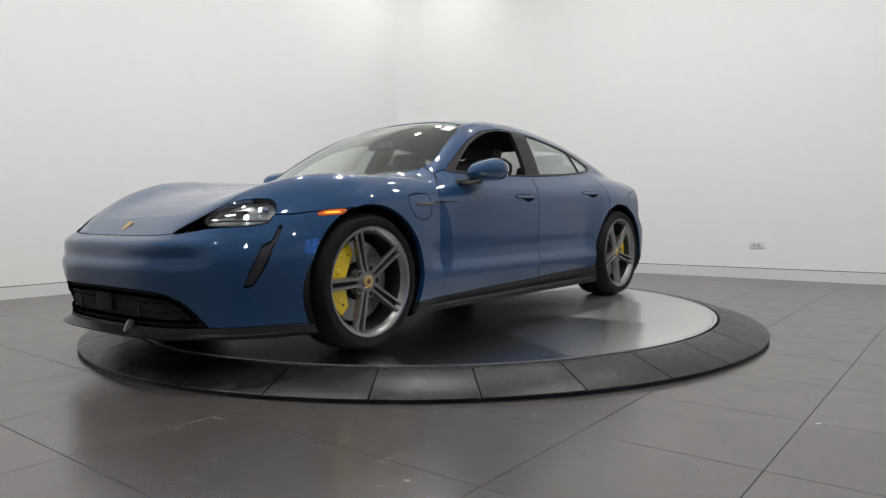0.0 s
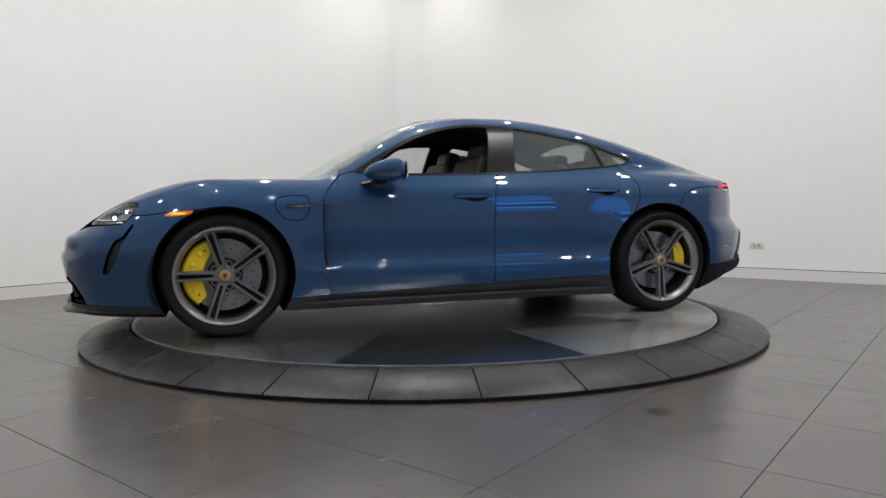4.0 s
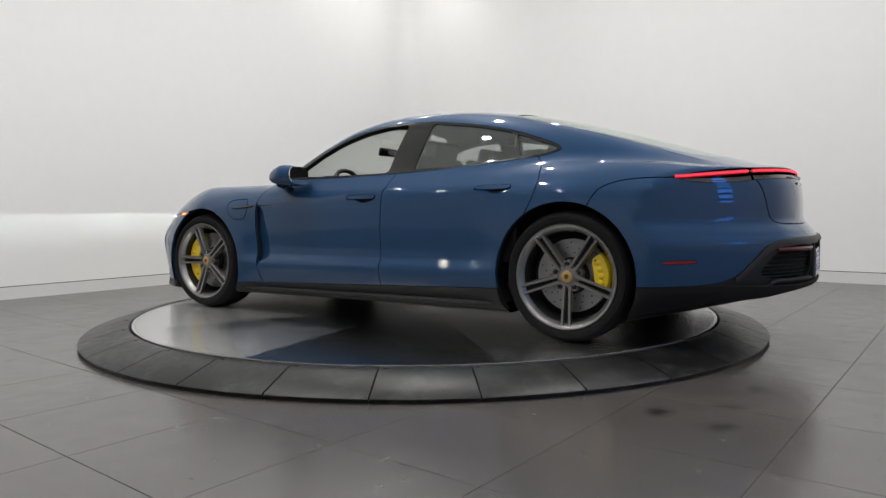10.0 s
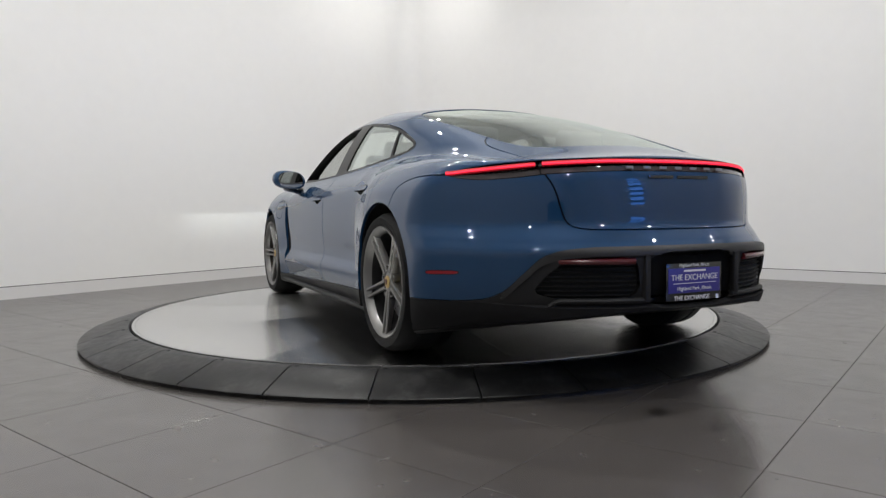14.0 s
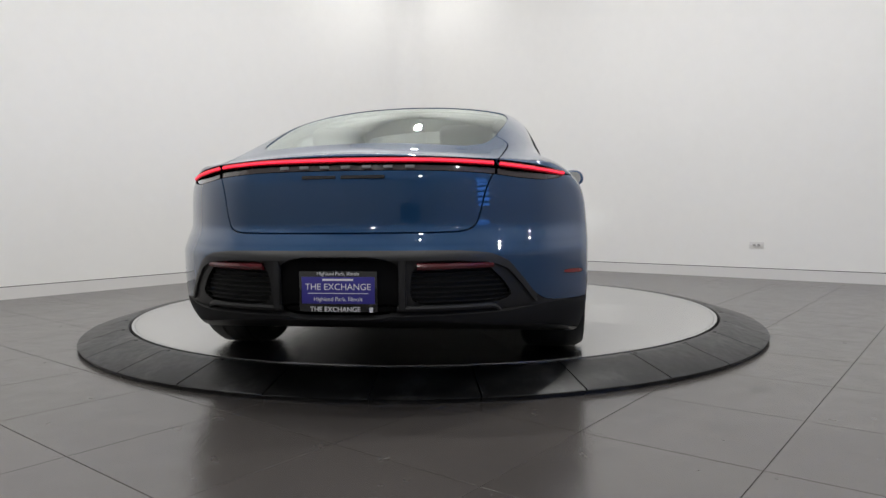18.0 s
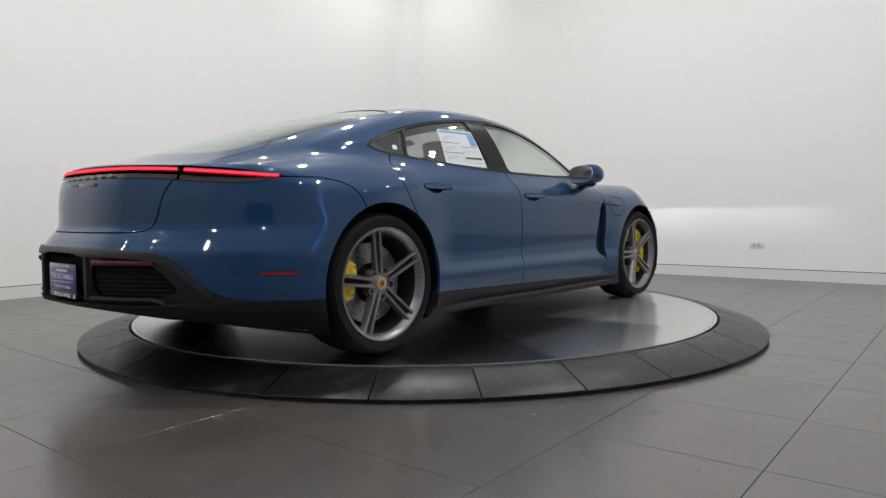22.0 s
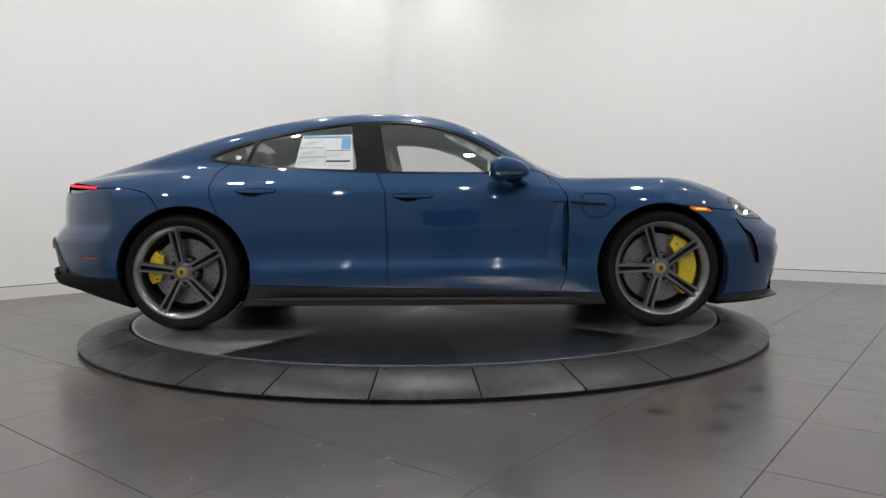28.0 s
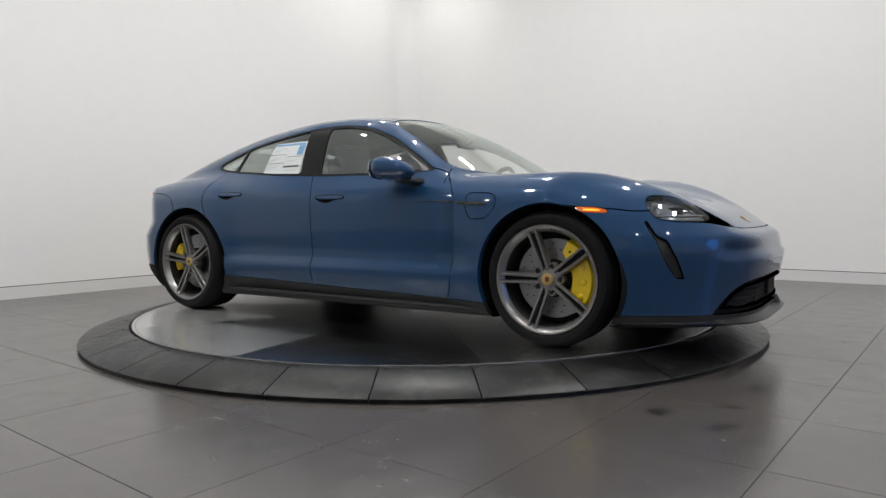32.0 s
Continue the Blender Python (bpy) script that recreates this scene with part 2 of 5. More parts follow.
def refined(S, near, levels=1):
    """Splits the triangles where near(V) holds into four, without moving the surface."""
    V, N, T = S
    for _ in range(levels):
        hit = near(V)[T].any(1)
        t = T[hit]
        if len(t) == 0:
            break
        pairs = np.sort(np.concatenate([t[:, [0, 1]], t[:, [1, 2]], t[:, [2, 0]]]), 1)
        u, inv = np.unique(pairs, axis=0, return_inverse=True)
        inv = inv.ravel() + len(V)
        m = len(t)
        ab, bc, ca = inv[:m], inv[m:2 * m], inv[2 * m:]
        MN = N[u].mean(1)
        MN /= np.maximum(np.linalg.norm(MN, axis=1, keepdims=True), 1e-9)
        V, N = np.concatenate([V, V[u].mean(1)]), np.concatenate([N, MN])
        T = np.concatenate([T[~hit], np.stack([t[:, 0], ab, ca], 1), np.stack([ab, t[:, 1], bc], 1), np.stack([ca, bc, t[:, 2]], 1), np.stack([ab, bc, ca], 1)])
    return V, N, T


def rounded(poly, times=3):
    """Chaikin: a closed outline with its corners rounded."""
    p = np.array(poly, float)
    for _ in range(times):
        q = np.roll(p, -1, 0)
        p = np.stack([0.8 * p + 0.2 * q, 0.2 * p + 0.8 * q], 1).reshape(-1, 2)
    return p


def cornered(poly, r):
    """A closed outline with its corners rounded to about r."""
    p, out = np.array(poly, float), []
    for k in range(len(p)):
        a, b, c = p[k - 1], p[k], p[(k + 1) % len(p)]
        la, lc = np.linalg.norm(a - b), np.linalg.norm(c - b)
        u, v = b + (a - b) * min(0.45, r / la), b + (c - b) * min(0.45, r / lc)
        out += [u * (1 - t) ** 2 + 2 * b * t * (1 - t) + v * t * t for t in (0, 0.33, 0.67, 1)]
    return np.array(out)


def inside_of(P, poly):
    """Signed distance in a plane to a closed outline, negative inside."""
    poly = np.asarray(poly, float)
    best, win = np.full(len(P), 9.0), np.zeros(len(P), bool)
    for a, b in zip(poly, np.roll(poly, -1, 0)):
        e, w = b - a, P - a
        t = np.clip((w @ e) / max(e @ e, 1e-12), 0, 1)
        best = np.minimum(best, np.linalg.norm(w - t[:, None] * e, axis=1))
        c = (a[1] > P[:, 1]) != (b[1] > P[:, 1])
        with np.errstate(divide="ignore", invalid="ignore"):
            win ^= c & (P[:, 0] < (b[0] - a[0]) * (P[:, 1] - a[1]) / (b[1] - a[1]) + a[0])
    return np.where(win, -best, best)


def line_far(P, line):
    """Distance in a plane to an open line."""
    line = np.asarray(line, float)
    best = np.full(len(P), 9.0)
    for a, b in zip(line[:-1], line[1:]):
        e, w = b - a, P - a
        t = np.clip((w @ e) / max(e @ e, 1e-12), 0, 1)
        best = np.minimum(best, np.linalg.norm(w - t[:, None] * e, axis=1))
    return best


def line_side(P, line):
    """Signed distance in a plane to an open line, by the side of its nearest stretch."""
    line = np.asarray(line, float)
    best, sign = np.full(len(P), 9.0), np.ones(len(P))
    for a, b in zip(line[:-1], line[1:]):
        e, w = b - a, P - a
        t = np.clip((w @ e) / max(e @ e, 1e-12), 0, 1)
        d = np.linalg.norm(w - t[:, None] * e, axis=1)
        s = np.where(e[0] * w[:, 1] - e[1] * w[:, 0] >= 0, 1.0, -1.0)
        sign, best = np.where(d < best, s, sign), np.minimum(d, best)
    return best * sign


def bent(line, times=2):
    """Chaikin for an open line."""
    p = np.array(line, float)
    for _ in range(times):
        q = np.stack([0.75 * p[:-1] + 0.25 * p[1:], 0.25 * p[:-1] + 0.75 * p[1:]], 1).reshape(-1, 2)
        p = np.concatenate([p[:1], q, p[-1:]])
    return p


def only(d, keep):
    """A signed field that counts nothing as inside but where keep holds."""
    return np.where(keep, d, np.maximum(d, 0.05))


def pieces(S):
    """The connected pieces of a skin piece, largest first."""
    V, N, T = S
    lab = np.arange(len(V))
    while True:
        m = lab[T].min(1)
        nxt = lab.copy()
        for k in range(3):
            np.minimum.at(nxt, T[:, k], m)
        nxt = np.minimum(nxt, nxt[nxt])
        nxt = nxt[nxt]
        if (nxt == lab).all():
            break
        lab = nxt
    tl = lab[T[:, 0]]
    ids, cnt = np.unique(tl, return_counts=True)
    return [compact(V, N, T[tl == i]) for i in ids[np.argsort(-cnt)]]


def mirrored(S):
    m = np.array((1, -1, 1))
    return S[0] * m, S[1] * m, S[2][:, ::-1]


def joined(*many):
    V, N, T, n = [], [], [], 0
    for S in many:
        V.append(S[0]), N.append(S[1]), T.append(S[2] + n)
        n += len(S[0])
    V, N, T = np.concatenate(V), np.concatenate(N), np.concatenate(T)
    key = np.round(V / 2e-5).astype(np.int64)
    _, first, inv = np.unique(key, axis=0, return_index=True, return_inverse=True)
    inv = inv.ravel()
    T = inv[T]
    T = T[(T[:, 0] != T[:, 1]) & (T[:, 1] != T[:, 2]) & (T[:, 0] != T[:, 2])]
    return V[first], N[first], T


def sunk(S, d):
    return S[0] - S[1] * d, S[1], S[2]


def welted(S, depth):
    """A skin piece with its rim turned inwards by depth, so that it shows an edge."""
    V, N, T = S
    E = np.concatenate([T[:, [0, 1]], T[:, [1, 2]], T[:, [2, 0]]])
    s = np.sort(E, 1)
    _, inv, cnt = np.unique(s, axis=0, return_inverse=True, return_counts=True)
    rim = E[cnt[inv.ravel()] == 1]
    rim = rim[np.abs(V[rim]).max(1)[:, 1] > 1e-4] if len(rim) else rim
    n, m = len(V), len(rim)
    a, b = V[rim[:, 0]], V[rim[:, 1]]
    na, nb = N[rim[:, 0]], N[rim[:, 1]]
    side = np.cross(b - a, na)
    side /= np.maximum(np.linalg.norm(side, axis=1, keepdims=True), 1e-12)
    V2 = np.concatenate([V, a, b, b - nb * depth, a - na * depth])
    N2 = np.concatenate([N, side, side, side, side])
    k = n + np.arange(m)
    T2 = np.concatenate([T, np.stack([k + m, k, k + 3 * m], 1), np.stack([k + m, k + 3 * m, k + 2 * m], 1)])
    return V2, N2, T2


def skin_mesh(name, S, mat):
    V, N, T = S
    me = bpy.data.meshes.new(name)
    me.vertices.add(len(V))
    me.vertices.foreach_set("co", np.ascontiguousarray(V, np.float32).ravel())
    me.loops.add(len(T) * 3)
    me.loops.foreach_set("vertex_index", np.ascontiguousarray(T, np.int32).ravel())
    me.polygons.add(len(T))
    me.polygons.foreach_set("loop_start", np.arange(0, len(T) * 3, 3, dtype=np.int32))
    me.polygons.foreach_set("use_smooth", np.ones(len(T), bool))
    me.update(calc_edges=True)
    me.normals_split_custom_set_from_vertices(np.ascontiguousarray(N, np.float32))
    me.materials.append(mat)
    return me


def part(name, made, mat, parent=None, label="", smooth=True):
    """ONE mesh object from a bmesh, a mesh or a skin piece, under its thing."""
    if isinstance(made, tuple):
        me = skin_mesh(name, made, mat)
    elif isinstance(made, bmesh.types.BMesh):
        me = bpy.data.meshes.new(name)
        made.to_mesh(me)
        made.free()
        me.materials.append(mat)
        for f in me.polygons:
            f.use_smooth = smooth
        if smooth:
            me.set_sharp_from_angle(angle=radians(38))
    else:
        me = made
    ob = new(name, me)
    ob.parent = parent
    return tagged(ob, label)


# ---- small mesh makers ----
def block(bm, size, at=(0, 0, 0), turn=None, bevel=0.0, seg=2):
    """A box with bevelled edges, added to bm."""
    m = Matrix.Translation(at) @ (turn.to_4x4() if turn else Matrix()) @ Matrix.Diagonal((*size, 1))
    geo = bmesh.ops.create_cube(bm, size=1, matrix=m)["verts"]
    if bevel:
        es = list({e for v in geo for e in v.link_edges})
        bmesh.ops.bevel(bm, geom=es, offset=bevel, segments=seg, affect="EDGES", profile=0.6)
    return bm


def lathe(bm, profile, n=64, axis="y", at=(0, 0, 0), start=0.0, sweep=2 * math.pi):
    """A ring swept from (radius, along) pairs about an axis."""
    rows = []
    full = abs(sweep - 2 * math.pi) < 1e-6
    for k in range(n if full else n + 1):
        a = start + sweep * k / n
        row = []
        for r, h in profile:
            c, s = r * math.cos(a), r * math.sin(a)
            p = (c, h, s) if axis == "y" else (c, s, h) if axis == "z" else (h, c, s)
            row.append(bm.verts.new(Vector(p) + Vector(at)))
        rows.append(row)
    for k in range(n):
        A, B = rows[k], rows[(k + 1) % len(rows)]
        for i in range(len(profile) - 1):
            bm.faces.new((A[i], A[i + 1], B[i + 1], B[i]))
    bmesh.ops.recalc_face_normals(bm, faces=bm.faces)
    return bm


def slab(bm, outline, lift, z0, z1, bevel=0.0):
    """A prism from a closed outline of points (u, v), placed by lift(u, v, w)."""
    lo = [bm.verts.new(lift(u, v, z0)) for u, v in outline]
    hi = [bm.verts.new(lift(u, v, z1)) for u, v in outline]
    n = len(outline)
    bm.faces.new(lo)
    top = bm.faces.new(hi)
    for k in range(n):
        bm.faces.new((lo[k], lo[(k + 1) % n], hi[(k + 1) % n], hi[k]))
    bmesh.ops.recalc_face_normals(bm, faces=bm.faces)
    if bevel:
        bmesh.ops.bevel(bm, geom=list(top.edges), offset=bevel, segments=2, affect="EDGES", profile=0.6)
    return bm


def tube(bm, points, radius, n=8, flat=1.0):
    """A round or flattened bar along points."""
    pts = [Vector(p) for p in points]
    rings = []
    for k, p in enumerate(pts):
        d = (pts[min(k + 1, len(pts) - 1)] - pts[max(k - 1, 0)]).normalized()
        side = d.cross(Vector((0, 0, 1)))
        side = side.normalized() if side.length > 1e-4 else Vector((1, 0, 0))
        up = side.cross(d)
        r = radius(k / (len(pts) - 1)) if callable(radius) else radius
        rings.append([bm.verts.new(p + side * (r * math.cos(2 * math.pi * j / n)) + up * (r * flat * math.sin(2 * math.pi * j / n))) for j in range(n)])
    for A, B in zip(rings[:-1], rings[1:]):
        for j in range(n):
            bm.faces.new((A[j], A[(j + 1) % n], B[(j + 1) % n], B[j]))
    bm.faces.new(rings[0]), bm.faces.new(rings[-1])
    bmesh.ops.recalc_face_normals(bm, faces=bm.faces)
    return bm


def thing(name, label, category, kind="", group=""):
    return tagged(new(name), label, category, group, kind)


# ---- the car ----
ARCHES = [(1.45, 0.355, 0.393), (-1.432, 0.355, 0.400)]
DLO = rounded([(0.70, 0.943), (0.30, 0.936), (-0.20, 0.945), (-0.60, 0.963), (-1.0, 0.993), (-1.27, 1.022), (-1.345, 1.052), (-1.31, 1.085), (-1.05, 1.178), (-0.78, 1.236), (-0.45, 1.280), (-0.25, 1.290), (-0.05, 1.280), (0.15, 1.240), (0.34, 1.165), (0.52, 1.06), (0.64, 0.985)], 2)
FRONT_PANE = cornered([(0.610, 0.957), (0.30, 0.949), (-0.205, 0.957), (-0.262, 1.274), (-0.08, 1.268), (0.07, 1.242), (0.24, 1.187), (0.40, 1.108), (0.52, 1.026)], 0.03)
REAR_PANE = cornered([(-0.395, 0.969), (-0.70, 0.982), (-1.080, 1.013), (-1.025, 1.170), (-0.78, 1.222), (-0.50, 1.262), (-0.445, 1.269)], 0.025)
QUARTER_PANE = cornered([(-1.100, 1.017), (-1.255, 1.034), (-1.318, 1.058), (-1.285, 1.078), (-1.048, 1.160)], 0.02)
WINDSCREEN = rounded([(1.02, -0.3), (1.02, 0.3), (0.93, 0.52), (0.80, 0.675), (0.70, 0.715), (0.60, 0.690), (0.22, 0.575), (0.15, 0.50), (0.13, 0.3), (0.13, -0.3)], 2)
REAR_GLASS = rounded([(-0.92, -0.3), (-0.93, 0.42), (-1.0, 0.555), (-1.25, 0.59), (-1.65, 0.565), (-1.98, 0.525), (-2.10, 0.44), (-2.13, 0.25), (-2.13, -0.3)], 2)
HEADLIGHT = rounded([(0.462, 0.612), (0.545, 0.690), (0.585, 0.742), (0.640, 0.772), (0.735, 0.778), (0.782, 0.742), (0.806, 0.665), (0.770, 0.646), (0.640, 0.640), (0.548, 0.618)], 2)
LAMP_UNIT = rounded([(0.585, 0.666), (0.568, 0.715), (0.59, 0.750), (0.64, 0.771), (0.740, 0.776), (0.782, 0.738), (0.803, 0.668), (0.765, 0.650), (0.64, 0.646)], 2)
FRONT_VENT = cornered([(2.102, 0.372), (2.079, 0.460), (2.040, 0.545), (2.027, 0.562), (1.987, 0.582), (1.935, 0.652), (1.925, 0.647), (1.974, 0.572), (1.988, 0.555), (2.030, 0.450), (2.068, 0.376)], 0.008)
GRILLE = rounded([(-0.3, 0.365), (0.36, 0.362), (0.50, 0.348), (0.585, 0.305), (0.655, 0.20), (0.660, 0.190), (-0.3, 0.190)], 2)
MARKER = rounded([(1.762, 0.706), (1.72, 0.721), (1.600, 0.729), (1.628, 0.697), (1.758, 0.690)], 1)
FLAP = rounded([(1.165, 0.770), (1.140, 0.802), (0.987, 0.811), (0.968, 0.788), (0.970, 0.716), (1.001, 0.664), (1.108, 0.665), (1.163, 0.728)], 2)
LID_SIDE = bent([(0.585, 0.880), (0.545, 0.80), (0.525, 0.70), (0.505, 0.645), (0.460, 0.628), (0.35, 0.625), (-0.2, 0.625)])
LID_TOP = bent([(-2.30, 0.587), (-2.10, 0.605), (-1.93, 0.617), (-1.86, 0.60), (-1.80, 0.55), (-1.74, 0.50)])
REFLECTOR = rounded([(-1.95, 0.450), (-2.10, 0.455), (-2.10, 0.438), (-1.95, 0.432)], 1)
LOUVRE = rounded([(0.655, 0.372), (0.61, 0.445), (0.555, 0.500), (0.48, 0.520), (0.285, 0.520), (0.265, 0.345), (0.56, 0.345)], 2)
PLATE_BAY = rounded([(-0.1, 0.535), (0.235, 0.535), (0.255, 0.37), (0.215, 0.315), (-0.1, 0.315)], 2)
TRIM_EDGE = [(0.0, 0.557), (0.40, 0.556), (0.55, 0.546), (0.62, 0.52), (0.68, 0.45), (0.74, 0.37), (0.79, 0.338), (0.9, 0.322), (1.1, 0.316)]
LAMP_TOP = [(0.0, 0.926), (0.3, 0.924), (0.55, 0.917), (0.70, 0.906), (0.79, 0.893), (0.87, 0.870), (1.0, 0.84)]
LAMP_LOW = [(0.0, 0.868), (0.3, 0.866), (0.55, 0.856), (0.68, 0.842), (0.76, 0.838), (0.83, 0.848), (0.872, 0.868), (1.0, 0.90)]
HANDLES = [((0.070, -0.160), 0.800), ((-0.880, -1.108), 0.838)]


def handle_outline(ends, z, pocket=False):
    a, b = ends
    if pocket:
        return rounded([(a + 0.006, z + 0.019), (b - 0.007, z + 0.021), (b - 0.010, z - 0.004), (b + 0.03, z - 0.022), (b + 0.07, z - 0.034), (b + 0.12, z - 0.030), (b + 0.15, z - 0.014), (a + 0.004, z - 0.012)], 2)
    return rounded([(a, z + 0.014), (b, z + 0.016), (b - 0.002, z + 0.001), (b + 0.02, z - 0.008), (a - 0.006, z - 0.009)], 2)


def build_skin():
    """Cut half of the skin into its panels. Returns a dict of pieces, y >= 0."""
    S = skin_grid()
    out = {}

    def xyz():
        return S[0][:, 0], np.abs(S[0][:, 1]), S[0][:, 2]

    def take(name, field, gap=0.0015, levels=1):
        nonlocal S
        S = refined(S, lambda V: np.abs(field(V)) < (0.03 if levels == 1 else 0.022), levels)
        d = field(S[0])
        out[name], S = clip(S, d + gap), clip(S, gap - d)

    for cx, cz, r in ARCHES:
        x, a, z = xyz()
        S = clip(S, -only(np.hypot(x - cx, z - cz) - r, a > 0.60))
    out["shell"] = S
    take("underbody", lambda V: V[:, 2] - (0.148 + 0.205 * np.maximum(-V[:, 0] - 1.75, 0)))
    for name, poly, ax, test in (
            ("dlo", DLO, (0, 2), lambda x, a, z: (a > 0.5) & (z > 0.9)),
            ("windscreen", WINDSCREEN, (0, 1), lambda x, a, z: (z > 0.86) & (x > 0)),
            ("rear_glass", REAR_GLASS, (0, 1), lambda x, a, z: (z > 0.94) & (x < -0.6)),
            ("headlight", HEADLIGHT, (1, 2), lambda x, a, z: x > 1.6),
            ("vent", FRONT_VENT, (0, 2), lambda x, a, z: a > 0.6),
            ("grille", GRILLE, (1, 2), lambda x, a, z: x > 1.9),
            ("marker", MARKER, (0, 2), lambda x, a, z: a > 0.7),
            ("reflector", REFLECTOR, (0, 2), lambda x, a, z: a > 0.7)):
        take(name, lambda V: only(inside_of(V[:, list(ax)], poly), test(V[:, 0], V[:, 1], V[:, 2])), levels=3 if name in ("marker", "reflector") else 2 if name in ("grille", "vent", "headlight") else 1)
    take("skirt", lambda V: only(V[:, 2] - (0.2165 + (0.83 - V[:, 0]) * 0.029), (np.abs(V[:, 0]) < 1.25) & (V[:, 1] > 0.55)))
    take("lip", lambda V: only(V[:, 2] - 0.192, V[:, 0] > 1.7))
    take("diffuser", lambda V: only(V[:, 2] - smooth_curve(TRIM_EDGE, V[:, 1]), V[:, 0] < -1.6))
    take("tail_lamp", lambda V: only(np.maximum(V[:, 2] - smooth_curve(LAMP_TOP, V[:, 1]), smooth_curve(LAMP_LOW, V[:, 1]) - V[:, 2]), V[:, 0] < -1.85), levels=2)
    for k, (ends, zz) in enumerate(HANDLES):
        take("pocket%d" % k, lambda V: only(inside_of(V[:, [0, 2]], handle_outline(ends, zz, True)), V[:, 1] > 0.7), 0.0, 3)
    # shut lines
    for line, ax, test in (
            ([(0.66, 0.965), (0.72, 0.952), (0.775, 0.928), (0.850, 0.85), (0.884, 0.79), (0.888, 0.733), (0.891, 0.628), (0.879, 0.382), (0.863, 0.277), (0.83, 0.20)], (0, 2), lambda x, a, z: a > 0.6),
            ([(-0.275, 0.96), (-0.262, 0.935), (-0.216, 0.83), (-0.205, 0.617), (-0.202, 0.24)], (0, 2), lambda x, a, z: a > 0.6),
            ([(-1.19, 1.03), (-1.255, 0.965), (-1.278, 0.872), (-1.262, 0.79), (-1.20, 0.66)], (0, 2), lambda x, a, z: a > 0.6),
            ([(0.58, 0.665), (0.51, 0.630), (0.46, 0.611), (0.3, 0.605), (-0.2, 0.603)], (1, 2), lambda x, a, z: x > 1.9),
            (bent([(2.13, 0.61), (2.03, 0.585), (1.9, 0.605), (1.6, 0.640), (1.3, 0.650), (1.1, 0.665), (0.95, 0.70), (0.84, 0.715), (0.74, 0.66)]), (0, 1), lambda x, a, z: z > 0.7),
            ([(0.81, 0.95), (0.775, 0.80), (0.74, 0.66)], (0, 1), lambda x, a, z: (z > 0.86) & (x > 0.5)),
            ([(1.94, 0.70), (1.88, 0.700), (1.85, 0.702), (1.79, 0.711), (1.6, 0.728), (1.52, 0.735)], (0, 2), lambda x, a, z: a > 0.6),
            (bent([(-2.08, 0.860), (-2.0, 0.864), (-1.93, 0.868), (-1.78, 0.866), (-1.66, 0.84), (-1.60, 0.79), (-1.56, 0.70)]), (0, 2), lambda x, a, z: a > 0.6),
            (LID_SIDE, (1, 2), lambda x, a, z: (x < -1.8) & (z < 0.89)),
            (LID_TOP, (0, 1), lambda x, a, z: z > 0.86),
            (np.concatenate([FLAP, FLAP[:1]]), (0, 2), lambda x, a, z: a > 0.7)):
        x, a, z = xyz()
        near = test(x, a, z)
        side = np.where(near, line_side(S[0][:, list(ax)], line), 9.0)
        S = joined(clip(S, side), clip(S, -side - 1e-9))
        x, a, z = xyz()
        S = clip(S, 0.0030 - np.where(test(x, a, z), line_far(S[0][:, list(ax)], line), 9.0))
    seeds = {"hood": (1.7, 0.2, 0.83), "front_bumper": (2.39, 0.1, 0.48), "front_fender": (1.45, 0.95, 0.82), "front_door": (0.3, 0.94, 0.6), "rear_door": (-0.7, 0.94, 0.6),
             "roof_frame": (-0.5, 0.2, 1.37), "trunk_lid": (-2.48, 0.1, 0.75), "tail_deck": (-2.25, 0.2, 0.97), "rear_bumper": (-2.2, 0.85, 0.6), "charging_flap": (1.07, 0.95, 0.73)}
    found = pieces(S)
    for name, p in seeds.items():
        d = [np.linalg.norm(q[0] - np.array(p), axis=1).min() for q in found]
        k = int(np.argmin(d))
        out[name] = joined(out[name], found[k]) if name in out else found[k]
        del found[k]
    out["scraps"] = [q for q in found if len(q[2]) > 300]
    return out


def gilled(S):
    """The door's leading edge slopes inwards behind the fender, deepest at the shut line."""
    V, N, T = S
    rear = smooth_curve([(0.34, 0.886), (0.37, 0.84), (0.42, 0.80), (0.50, 0.795), (0.62, 0.82), (0.72, 0.85), (0.78, 0.886)], V[:, 2])
    z, start = V[:, 2], rear - 0.035
    w = np.clip((z - 0.335) / 0.06, 0, 1) * np.clip((0.785 - z) / 0.05, 0, 1)
    d = np.clip((V[:, 0] - start) / (0.888 - start), 0, 1) * w
    V = V - N * (0.046 * d)[:, None]
    tilt = N + np.stack([0.38 * w * (d > 0), 0 * d, 0 * d], 1)
    return V, tilt / np.linalg.norm(tilt, axis=1, keepdims=True), T


def skin_point(y, z, x_sign=-1):
    """The skin's x at (y, z), found from behind or from the front."""
    lo, hi = 1.5, 2.75
    for _ in range(15):
        m = (lo + hi) / 2
        lo, hi = (m, hi) if body_field(np.array([[x_sign * m, y, z]]))[0] < 0 else (lo, m)
    return x_sign * lo


def skin_side(x, z):
    """The skin's y at (x, z) on its left flank."""
    lo, hi = 0.6, 1.1
    for _ in range(14):
        m = (lo + hi) / 2
        lo, hi = (m, hi) if body_field(np.array([[x, m, z]]))[0] < 0 else (lo, m)
    return lo


